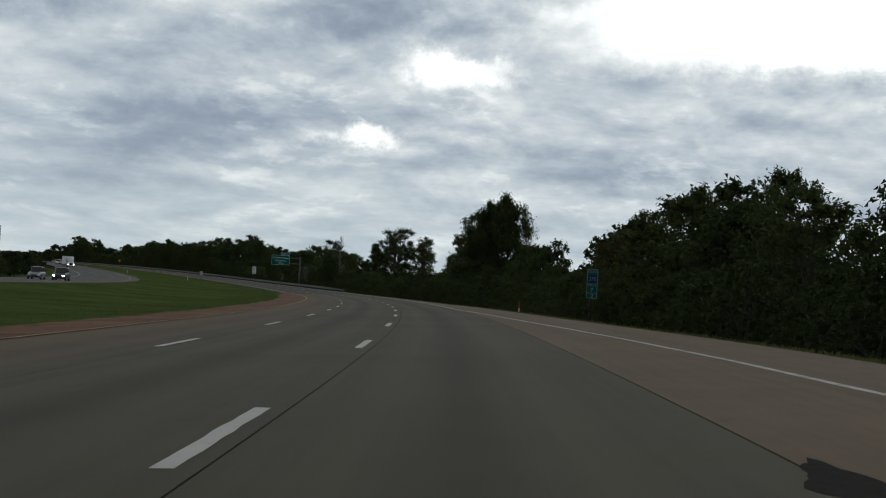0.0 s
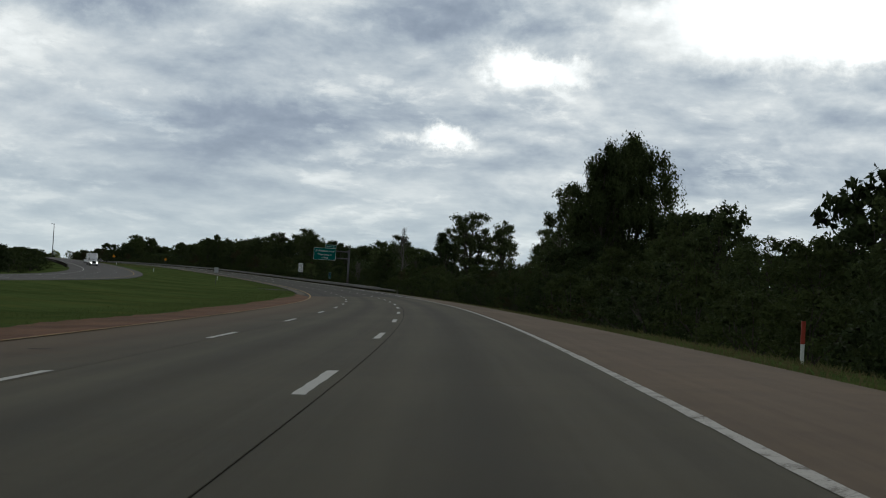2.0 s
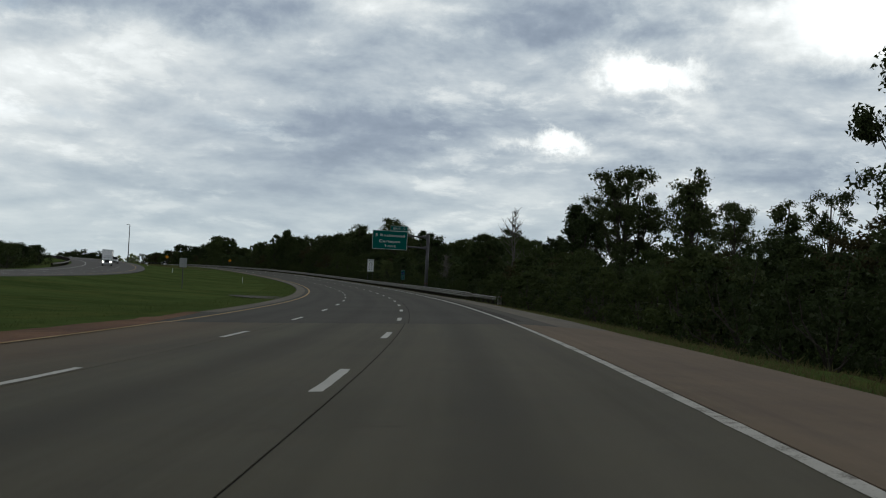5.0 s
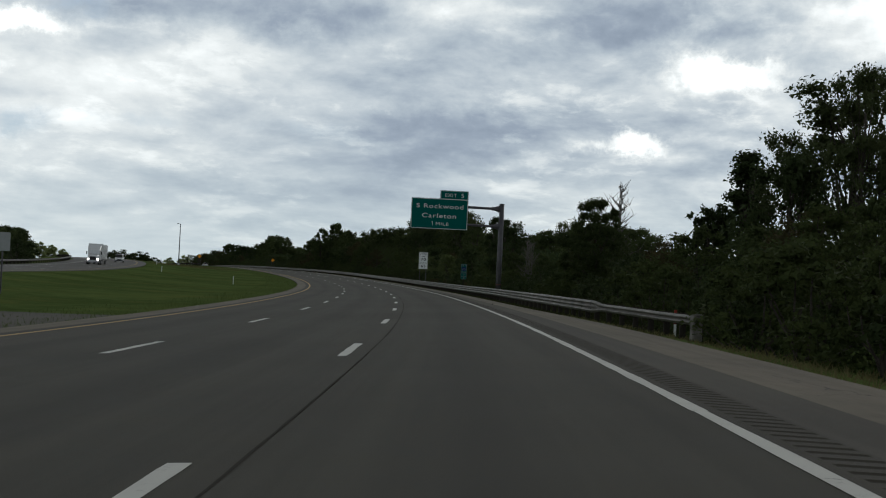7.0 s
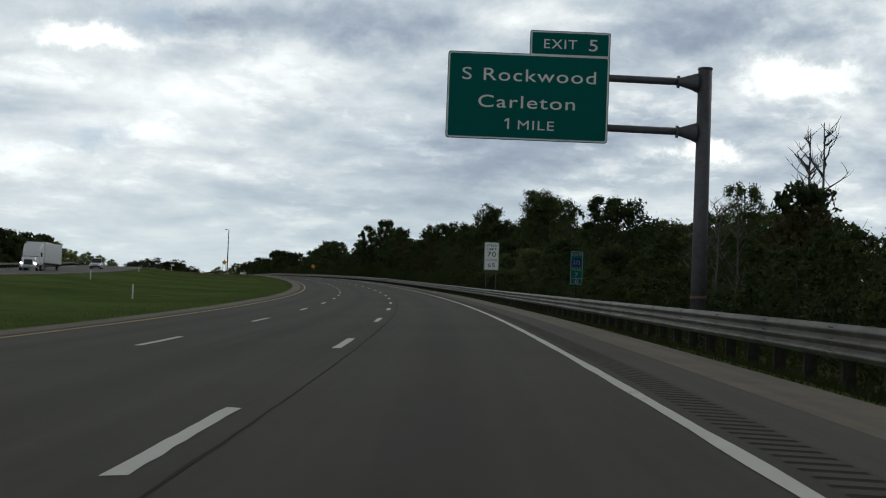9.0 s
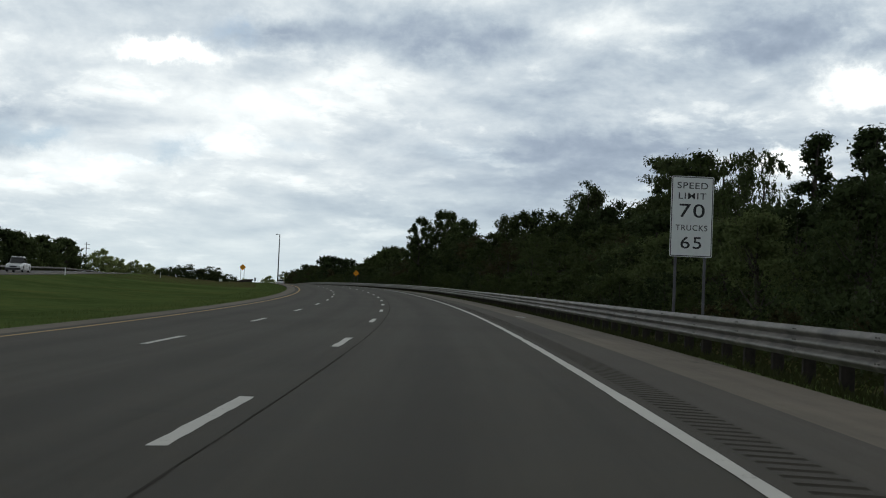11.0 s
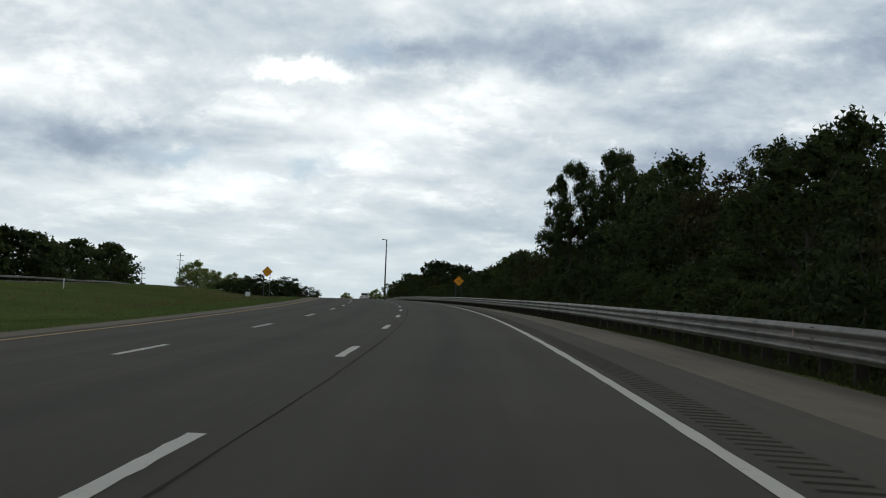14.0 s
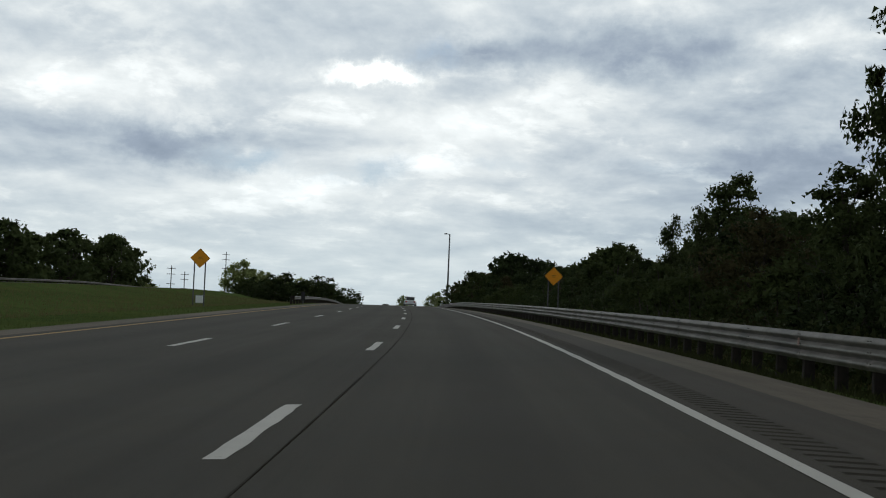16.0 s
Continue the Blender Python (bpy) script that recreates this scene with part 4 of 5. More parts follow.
# face and post take darkened colours that stand in for shade by the wood
def mile_sign(s, r, zc_sign, number, low):
    sign, face = post_sign("mile_marker", s, r, zc_sign, .62, 1.62, M_SHADED_GREEN, "tall narrow green and blue mile marker on a post", (0,), M_SHADED_TEXT, "mile marker", M_POST)
    letters("SOUTH", .5, .16, M_SHADED_TEXT, face, mv(0, -.010, .57))
    part("shield", panel(.46, .40, .12, .006, M_SHADED_BLUE), face, "blue route shield", mv(0, -.012, .27))
    letters("275", .34, .20, M_SHADED_TEXT, face, mv(0, -.018, .17))
    letters("MILE", .46, .15, M_SHADED_TEXT, face, mv(0, -.010, -.13))
    letters(number, .16, .2, M_SHADED_TEXT, face, mv(0, -.010, -.42))
    part("divider", bars([(-.29, .29, -.012, .012)], M_SHADED_TEXT), face, "", mv(0, -.011, -.5))
    letters(low, .16, .2, M_SHADED_TEXT, face, mv(.02, -.010, -.75))


def diamond_sign(s, r, zc_sign, label):
    sign = thing("warning_sign", s, r, label, "road sign")
    z0 = float(ground_dz(s, r))
    cz = zc_sign - z0
    for x in (-.36, .36):
        part("post", Geo().box(x - .04, x + .04, .03, .09, -.4, cz + .25, .008).mesh("post", M_STEEL), sign)
    face = part("panel", panel(.94, .94, .06, .014, M_ORANGE), sign, "amber diamond panel", mv(0, 0, cz) @ Matrix.Rotation(radians(45), 4, "Y"))
    part("border", border(.90, .90, .05, .014, M_BLACK, -.009), face)
    part("lettering", bars([(-.16, .12, .05, .075), (-.12, .16, -.06, -.035)], M_BLACK), face, "", mv(0, -.011, 0) @ Matrix.Rotation(radians(-45), 4, "Y"))
    return sign


exit_sign()
speed_sign()
mile_sign(68.2, 10.53, 2.08, "7", "2")
mile_sign(381.7, 8.9, 2.19, "7", "0")
diamond_sign(668.4, 10.4, 2.81, "amber diamond warning sign on two posts behind the rail")
diamond_sign(664.3, -13.75, 2.93, "amber diamond warning sign on two posts in the grass median")
post_sign("services_sign", 1060, 20.5, 4.6, 4.2, 2.6, M_BLUE, "large blue services sign panel far beyond the crest", (-1.4, 1.4), M_TEXT)
back, bface = post_sign("median_sign", 315, -20.7, 2.22, .78, .98, M_ALU, "back of a small bare aluminium road sign in the median", (0,), None)


def delineator(s, r, label, h=1.2, top=None, group="delineator posts"):
    d = thing("delineator_post", s, r, label, "delineator", group)
    part("post", Geo().box(-.05, .05, -.02, .02, -.2, h, .008).mesh("post", M_TEXT), d)
    if top:
        part("reflector", Geo().box(-.055, .055, -.03, .025, h * .52, h + .02, .008).mesh("reflector", top), d, "red-orange upper half")


delineator(103.5, 10.8, "white delineator post with a red-orange top in the verge", 1.2, M_RED)
delineator(298.0, 11.2, "orange marker post behind the rail end", 1.15, M_RED)
for s, r in ((456, -29.3), (618.9, -28.7), (403, -16.4), (540, -33)):
    delineator(s, r, "slim white delineator post in the grass median", .95)
post_sign("object_marker", 700, -9.3, .62, .35, .85, M_BLACK, "small dark object marker at the rail on the crest", (0,))
cab = thing("utility_cabinet", 690, -17.5, "pale metal utility cabinet in the median grass", "cabinet")
part("body", Geo().box(-.36, .36, -.25, .25, -.1, .72, .03).mesh("body", M_ALU), cab)
part("door", Geo().box(-.31, .31, -.275, -.25, .05, .66, .01).mesh("door", M_TEXT), cab)

# tall mast far ahead
mast = tagged(new("lighting_mast"), "very tall thin grey lighting mast beyond the crest", "mast")
mast.matrix_basis = mv(-346.71, 944.03, -1.0)
part("pole", Geo().tube((0, 0, 0), (0, 0, 32.8), .42, .2, 12).mesh("pole", M_STEEL), mast)
part("arm", Geo().tube((0, 0, 32.5), (-1.3, 0, 32.9), .11, .09, 8).mesh("arm", M_STEEL), mast)
part("lamp_head", Geo().box(-2.0, -1.1, -.3, .3, 32.6, 33.0, .08).mesh("lamp_head", M_STEEL), mast)


def utility_pole(s, r, top, h=21.0):
    p = at(s, r, top - h)
    u = tagged(new("utility_pole"), "distant timber utility pole with three cross arms", "utility pole", "power line")
    u.matrix_basis = Matrix.Translation(p) @ Matrix.Rotation(float(heading(900)) + .5, 4, "Z")
    part("pole", Geo().tube((0, 0, -4), (0, 0, h), .32, .2, 8).mesh("pole", M_POST), u)
    for z in (h - 1.5, h - 4.2, h - 9.0):
        part("cross_arm", Geo().box(-2.2, 2.2, -.12, .12, z - .13, z + .13, .02).mesh("cross_arm", M_POST), u)


utility_pole(1272.4, -90.0, 30.0, 30)
utility_pole(1209.4, -108.2, 19.7)
utility_pole(1269.7, -111.3, 18.3)
utility_pole(1286.1, -134.0, 19.1)



# ---- trees ----
def unit(a):
    return a / np.maximum(np.linalg.norm(a, axis=1, keepdims=True), 1e-9)


def leaf_cloud(rng, centres, radii, per, size, flat=0.75, shell=False):
    """Small pointed leaves scattered through clumps, or over their outer shells, facing outwards. Returns vertices, faces and outward directions."""
    centres, radii = np.asarray(centres), np.asarray(radii)
    n = len(centres) * per
    c = np.repeat(centres, per, 0)
    d = unit(rng.normal(0, 1, (n, 3)))
    if shell:
        # twigs: leaves gather on a few dozen sprays in each clump
        k = max(4, per // 5)
        tw = unit(rng.normal(0, 1, (len(centres), k, 3)))
        pick = rng.integers(0, k, (len(centres), per))
        d = unit(tw[np.arange(len(centres))[:, None], pick].reshape(-1, 3) + rng.normal(0, .16, (n, 3)))
        far = np.clip(rng.normal(.60, .27, (n, 1)), .05, 1.08)
    else:
        far = np.minimum(1.12, np.abs(rng.normal(0, .58, (n, 1))) + .08)
    c = c + d * np.repeat(radii[:, None] * rng.uniform(.7, 1.3, (len(radii), 3)), per, 0) * far * np.array([1, 1, flat])
    nrm = unit(d + rng.normal(0, .75, (n, 3)) * np.array([1, 1, .8]) + np.array([0, 0, .25]))
    u = unit(np.cross(nrm, rng.normal(0, 1, (n, 3))))
    w = np.cross(nrm, u)
    a = size * rng.uniform(.6, 1.25, (n, 1))
    b = a * rng.uniform(.5, .85, (n, 1))
    v = np.stack([c + w * b * .5 - u * a * .3, c - w * b * .5 - u * a * .3, c + u * a * .7], 1).reshape(-1, 3)
    return v, np.arange(3 * n).reshape(n, 3), d


def limb(g, rng, p, q, r0, r1, bend=.12, n=3, sides=6):
    p, q = np.asarray(p, float), np.asarray(q, float)
    pts = [p + (q - p) * k / n + (rng.normal(0, bend, 3) * np.linalg.norm(q - p) / n if 0 < k < n else 0) for k in range(n + 1)]
    for k in range(n):
        g.tube(pts[k], pts[k + 1], r0 + (r1 - r0) * k / n, r0 + (r1 - r0) * (k + 1) / n, sides, False)
    return pts


def make_tree(seed, style, leaf_mat, h=10.0, per=48, size=.42):
    rng = np.random.default_rng(seed)
    g = Geo()
    cs, rs = [], []
    if style == "round":
        top, wide, low = h, .36 * h, .12 * h
        for k in range(74):
            t = rng.uniform(0, 1)
            z = low + (top - low) * t
            R = wide * (math.sin(math.pi * min(1, .12 + .86 * t) ** .85)) ** .6
            a, q = rng.uniform(0, 2 * math.pi), rng.uniform(.05, 1.0) ** .6
            cs.append((R * q * math.cos(a), R * q * math.sin(a), z * .97))
            rs.append(rng.uniform(.075, .14) * h * (.75 if t > .8 else 1))
    elif style == "airy":
        for k in range(52):
            t = rng.uniform(.30, 1)
            z = h * t
            R = .27 * h * (1.15 - t) ** .5 * (t - .18) ** .3 * 1.35
            a, q = rng.uniform(0, 2 * math.pi), rng.uniform(.3, 1.05)
            cs.append((R * q * math.cos(a), R * q * math.sin(a), z * .97))
            rs.append(rng.uniform(.045, .085) * h)
    elif style == "narrow":
        for k in range(50):
            t = rng.uniform(.12, 1)
            R = .17 * h * (1.08 - t) ** .5 * 1.2
            a, q = rng.uniform(0, 2 * math.pi), rng.uniform(.3, 1.0)
            cs.append((R * q * math.cos(a), R * q * math.sin(a), h * t * .97))
            rs.append(rng.uniform(.05, .09) * h)
    elif style == "cone":
        for k in range(80):
            t = rng.uniform(.06, 1)
            R = .24 * h * (1.04 - t) + .01 * h
            a, q = rng.uniform(0, 2 * math.pi), rng.uniform(.35, 1.1)
            cs.append((R * q * math.cos(a), R * q * math.sin(a), h * t * .98 - .03 * h * q))
            rs.append(rng.uniform(.03, .065) * h)
    elif style == "feather":
        for k in range(170):
            t = rng.uniform(.03, 1)
            R = .36 * h * max(.02, math.sin(math.pi * (.12 + .86 * t))) ** .55
            a, q = rng.uniform(0, 2 * math.pi), rng.uniform(.35, 1.08)
            cs.append((R * q * math.cos(a), R * q * math.sin(a), h * t * .96))
            rs.append(rng.uniform(.035, .075) * h)
    elif style == "shrub":
        for k in range(40):
            t = rng.uniform(0, 1)
            R = .62 * h * (1 - t ** 2.2) ** .5
            a, q = rng.uniform(0, 2 * math.pi), rng.uniform(.2, 1.0) ** .6
            cs.append((R * q * math.cos(a), R * q * math.sin(a), h * (.06 + .84 * t)))
            rs.append(rng.uniform(.10, .19) * h)
    cs, rs = np.array(cs), np.array(rs)
    # trunk and limbs that reach into the clumps
    if style == "shrub":
        for k in range(7):
            q = cs[rng.integers(len(cs))]
            limb(g, rng, (rng.normal(0, .15), rng.normal(0, .15), -.3), q, .05, .015)
    else:
        tr = {"round": .026, "airy": .020, "narrow": .016, "cone": .018, "feather": .022}[style] * h
        lean = rng.normal(0, .02, 2) * h
        topz = h * (.80 if style in ("round", "feather") else .93)
        trunk = limb(g, rng, (0, 0, -.4), (lean[0], lean[1], topz), tr, tr * .18, .03, 6, 9)
        for k in rng.permutation(len(cs))[:(26 if style in ("round", "feather") else 34)]:
            q = cs[k]
            t = np.clip(q[2] / topz * rng.uniform(.45, .8), .12, .92) * 6
            i = min(5, int(t))
            p = trunk[i] + (trunk[i + 1] - trunk[i]) * (t - i)
            r0 = tr * (1 - .78 * t / 6) * rng.uniform(.3, .5)
            limb(g, rng, p, q, r0, .012, .1, 2, 4)
    flat = .8
    high = cs[:, 2] > (.42 if style != "shrub" else -1) * h
    v, f, d = leaf_cloud(rng, cs[high], rs[high], per, size, flat, True)
    if (~high).any():
        v2, f2, d2 = leaf_cloud(rng, cs[~high], rs[~high], per // 2, size * 1.3, flat, True)
        v, f, d = np.concatenate([v, v2]), np.concatenate([f, f2 + len(v)]), np.concatenate([d, d2])
    v[:, 2] *= h / v[:, 2].max()
    crown = mesh_of("crown", v, f, leaf_mat)
    # the leaves of a clump shade together, as a rounded mass
    mid = v.reshape(-1, 3, 3).mean(1)
    out = unit(mid * np.array([1, 1, .0]) + np.array([0, 0, 1e-6]))
    nv = np.repeat(unit(d + .55 * out + .35 * np.random.default_rng(seed).normal(0, 1, d.shape)), 3, 0)
    crown.shade_smooth()
    crown.normals_split_custom_set_from_vertices(nv.tolist())
    return g.mesh("trunk", M_BARK), crown


def dead_tree(seed, h=9.0):
    rng = np.random.default_rng(seed)
    g = Geo()
    trunk = limb(g, rng, (0, 0, -.3), (rng.normal(0, .4), rng.normal(0, .4), h), .13, .02, .05, 6, 7)
    for k in range(16):
        t = rng.uniform(.35, .97) * 6
        i = min(5, int(t))
        p = trunk[i] + (trunk[i + 1] - trunk[i]) * (t - i)
        a, l = rng.uniform(0, 6.28), rng.uniform(.8, 2.4) * (1.25 - t / 6)
        q = p + np.array([math.cos(a) * l, math.sin(a) * l, l * rng.uniform(.5, 1.2)])
        pts = limb(g, rng, p, q, .05, .012, .12, 3, 5)
        for j in range(4):
            a2 = rng.uniform(0, 6.28)
            b = pts[rng.integers(1, 4)]
            limb(g, rng, b, b + np.array([math.cos(a2), math.sin(a2), .9]) * rng.uniform(.3, .8), .02, .006, .1, 2, 4)
    return g.mesh("trunk", M_DEADWOOD)


# kind -> (trunk, crown, height of the model, label, category)
KINDS = {}
def kind(key, seed, style, mat, h, per, size, label, cat="tree"):
    KINDS[key] = (*make_tree(seed, style, mat, h, per, size), h, label, cat)


for lite, key in ((1, ""), (0, "_far")):
    k, z = (.70, 1.13) if lite else (.26, 2.06)
    kind("oak" + key, 11, "round", M_LEAF[0], 10, int(112 * k), .265 * z, "broad dark green tree with a dense uneven crown")
    kind("oak2" + key, 12, "round", M_LEAF[2], 10, int(112 * k), .265 * z, "dense dark tree with a rounded broken crown")
    kind("maple" + key, 13, "round", M_LEAF[3], 10, int(108 * k), .265 * z, "leafy green tree with a loose rounded crown")
    kind("brown" + key, 14, "round", M_LEAF[5], 10, int(100 * k), .25 * z, "thin brownish-green tree in the roadside wood")
    kind("cotton" + key, 15, "airy", M_LEAF[1], 16, int(210 * k), .25 * z, "tall open cottonwood with gaps between its leaf clumps")
    kind("cotton2" + key, 16, "airy", M_LEAF[1], 13, int(170 * k), .235 * z, "slender open-crowned tree with a pale underside")
    kind("narrow" + key, 17, "narrow", M_LEAF[1], 11, int(140 * k), .22 * z, "narrow upright leafy tree")
    kind("cone" + key, 18, "cone", M_LEAF[2], 13, int(150 * k), .22 * z, "pointed dark tree with layered boughs")
    kind("feather" + key, 19, "feather", M_LEAF[3], 12, int(66 * k), .22 * z, "large feathery tree with drooping leafy sprays")
kind("bigoak", 24, "round", M_LEAF[0], 17, 360, .33, "tall broad dark tree with a ragged leafy crown")
kind("bigfeather", 25, "feather", M_LEAF[3], 14, 190, .26, "large feathery tree with drooping leafy sprays")
kind("shrub", 20, "shrub", M_LEAF[2], 4, 60, .19, "dense dark shrub at the foot of the wood", "shrub")
kind("shrub2", 21, "shrub", M_LEAF[0], 4, 60, .19, "leafy green shrub at the edge of the wood", "shrub")
kind("shrub3", 22, "shrub", M_LEAF[5], 3, 44, .19, "low brownish scrub bush", "shrub")
kind("green", 27, "round", M_LEAF[6], 8, 120, .19, "fresh green leafy tree at the edge of the wood")
kind("pale_cotton", 26, "airy", M_LEAF[6], 10, 170, .17, "open leafy tree with pale green foliage")
# the sunlight on these far trees is painted into their leaves
kind("pale_far", 23, "round", M_LEAF[4], 10, 90, .42, "pale green tree far away, sunlight put into its leaf colour")


class Grove:
    """Far trees, too many to count, joined into one object."""
    def __init__(self):
        self.rows = {0: [], 1: []}

    def put(self, pair, m):
        for k, me in enumerate(pair):
            co = np.empty(3 * len(me.vertices))
            me.vertices.foreach_get("co", co)
            a = np.array(m)
            self.rows[k].append((co.reshape(-1, 3) @ a[:3, :3].T + a[:3, 3], [tuple(p.vertices) for p in me.polygons] if k == 0 else None))

    def build(self, label):
        top = tagged(new("woodland"), label, "woodland", kind="stuff")
        for k, name, n, mat in ((0, "stems", 4, M_BARK), (1, "foliage", 3, M_LEAF[0])):
            v = np.concatenate([q for q, _ in self.rows[k]])
            f = np.arange(len(v)).reshape(-1, 3) if n == 3 else []
            if n == 4:
                base = 0
                for q, faces in self.rows[k]:
                    f += [tuple(i + base for i in p) for p in faces]
                    base += len(q)
            part(name, mesh_of(name, v, f, mat), top)
        return top


def plant(key, s, r, top, turn=None, wide=1.0, group="roadside wood", absolute=False, sink=0.0, grove=None):
    """A tree whose tip is top metres over the road's line."""
    if (s > 690 or r < -50 or r > 23.5 and top < 10.0) and key + "_far" in KINDS:
        key += "_far"
    trunk, crown, h, label, cat = KINDS[key]
    base = float(ground_dz(s, r)) - sink
    k = max(.25, (top - base) / h)
    if grove:
        a = rng_t.uniform(0, 360)
        grove.put((trunk, crown), Matrix.Translation(at(s, r, base)) @ Matrix.Rotation(radians(a), 4, "Z") @ Matrix.Diagonal((k * wide, k * wide, k, 1)))
        return None
    ob = tagged(new("tree" if cat == "tree" else "shrub"), label, cat, group)
    a = rng_t.uniform(0, 360) if turn is None else turn
    ob.matrix_basis = Matrix.Translation(at(s, r, base)) @ Matrix.Rotation(radians(a), 4, "Z") @ Matrix.Diagonal((k * wide, k * wide, k, 1))
    part("trunk", trunk, ob)
    part("crown", crown, ob)
    return ob


rng_t = random.Random(42)

# single trees that stand out, by station, offset and height of the tip
for key, s, r, top, wide in (
        ("bigoak", 188, 23.0, 17.3, .62), ("bigoak", 181.5, 18.2, 15.5, .50), ("bigoak", 183.5, 20.0, 15.6, .50), ("bigoak", 185.8, 21.6, 16.0, .55), ("cotton2", 197, 19, 12.6, .9), ("oak2", 176, 24, 9.0, 1.0), ("maple", 168, 22, 8.6, 1.0), ("oak", 186, 26, 8.2, .9),
        ("cotton2", 249, 29.4, 17.7, .85), ("cotton", 244, 32, 15.6, .7), ("narrow", 240, 29, 12.4, 1.0), ("cotton", 326, 28.9, 16.2, .62), ("oak2", 331, 26, 11.2, .9), ("narrow", 302.5, 31, 14.4, 1.05), ("cotton2", 275, 34, 10.6, .9), ("narrow", 283, 33, 10.2, 1.2), ("oak", 386, 66, 18.0, .7),
        ("cotton", 336.5, 32.5, 17.6, 1.3), ("cotton2", 334, 33.6, 14.6, 1.0), ("cotton", 346, 31.0, 14.6, .8), ("cotton2", 319, 35, 14.9, 1.0), ("cone", 353, 29.8, 13.6, 1.4), ("cone", 353.6, 30.2, 12.4, 1.5), ("oak2", 351, 26, 8.6, .9), ("bigfeather", 346, 15.6, 8.4, .86), ("shrub2", 347, 15.0, 4.6, .9), ("cotton", 375, 61.6, 16.9, 1.0),
        ("green", 447, 15.4, 5.0, 1.1), ("green", 456, 16.2, 5.2, 1.1), ("green", 464, 15.6, 4.8, 1.2), ("green", 472, 16.4, 4.8, 1.1), ("green", 479, 15.8, 4.4, 1.1), ("pale_cotton", 417, 27.4, 10.0, .85), ("oak2", 411, 29.5, 9.8, .9), ("brown", 402, 27, 7.4, 1.0), ("cone", 481, 29.5, 13.0, 1.15), ("oak2", 462, 28.9, 11.5, .95), ("cone", 471, 29.2, 12.2, 1.3), ("oak", 507, 28.1, 14.5, .85), ("cotton2", 516, 30.0, 14.8, .9), ("cotton2", 589, 37.3, 17.2, .9),
        ("narrow", 566, 32.2, 16.4, 1.0), ("narrow", 570, 33, 15.8, 1.0), ("cotton", 522, 31.5, 15.4, 1.0), ("cotton", 533, 34, 16.6, 1.0), ("cotton", 546, 37, 18.2, 1.0), ("oak", 522, 32.5, 13.4, .9), ("oak", 535, 33, 14.6, .8), ("oak2", 548, 31, 12.6, .9), ("oak2", 557, 29, 11.6, .9), ("maple", 578, 30, 13.0, .9), ("cotton2", 508, 31, 14.6, .8), ("feather", 485, 27, 12.2, .62), ("feather", 494, 28, 13.0, .55), ("maple", 560, 27, 10.6, 1.0),
        ("bigfeather", 610.5, 14.6, 12.6, .58), ("bigfeather", 613.5, 18.8, 14.2, .66), ("bigfeather", 633, 23.6, 15.2, .52), ("feather", 626, 24, 12.6, .8), ("maple", 593, 19.4, 11.8, .9), ("oak", 604, 20.5, 12.4, .8), ("cotton2", 597.5, 26.9, 13.3, .8), ("oak", 575, 24.6, 12.4, .8), ("narrow", 586, 24, 12.2, 1.0), ("oak2", 584, 28, 13.2, .9),
        ("oak", 671, 24, 11.3, .85), ("oak2", 681, 25, 9.6, .9), ("narrow", 642, 14.7, 6.2, .75), ("narrow", 652, 15.2, 6.4, .8), ("oak2", 791, 18.9, 10.2, 1.1), ("oak2", 800, 23, 9.8, 1.1), ("oak2", 781, 17.2, 8.0, 1.0),
        ("oak2", 832, 22.1, 12.0, 1.1), ("oak2", 826, 28, 11.2, 1.1), ("oak", 824, 34, 10.0, 1.1), ("oak", 802, 29.9, 8.5, 1.2), ("oak", 850, 46.9, 16.6, 1.1), ("oak", 879, 27.3, 14.1, 1.1), ("cotton", 885, 55.8, 19.7, 1.0), ("cotton", 953, 63.3, 23.5, 1.0), ("cotton", 1000, 72, 25.4, 1.0), ("cotton", 625, 107, 20.6, 1.0),
        ("oak", 74, 17.5, 8.6, 1.0), ("oak2", 81, 19, 8.8, .9), ("maple", 67, 18, 8.4, 1.0), ("maple", 108, 34, 14.2, .75), ("cotton2", 172, 27, 9.8, .7), ("oak2", 165, 24, 8.6, .9), ("maple", 158, 22, 7.8, .9), ("oak", 140, 37, 13.0, .6), ("maple", 131, 26.6, 10.5, .9), ("oak", 125, 27, 11.0, .85), ("oak2", 146, 27, 8.8, .9), ("oak2", 118, 24, 9.4, 1.0), ("oak2", 139, 26, 9.4, .9), ("cotton2", 121, 25, 10.6, .7)):
    plant(key, s, r, top, None, wide)

second, back_wood = Grove(), Grove()
# the woods on the right: trees in rows under a wandering skyline
SKY_S = [-60, 0, 30, 52, 66, 76, 93, 105, 130, 146, 152, 160, 176, 196, 212, 221, 240, 254, 272, 288, 301, 308, 324, 340, 349, 356, 378, 392, 410, 420, 436, 470, 480, 491, 505, 524, 548, 579, 597, 640, 660, 670, 692, 710, 723, 761, 765, 807, 850, 950]
SKY_H = [8, 8, 7.5, 7.4, 8.2, 8.4, 7.0, 5.2, 5.2, 5.6, 5.6, 5.6, 6.8, 6.4, 5.6, 5.4, 4.9, 4.9, 5.3, 5.6, 5.9, 5.9, 5.6, 5.2, 4.8, 5.0, 5.3, 5.0, 4.5, 4.8, 5.8, 7.2, 7.4, 7.6, 7.6, 7.2, 7.6, 8.6, 9.2, 6.4, 5.6, 5.4, 5.4, 5.2, 5.0, 5.6, 6.2, 7.6, 9.5, 11.0]
s = 8.0
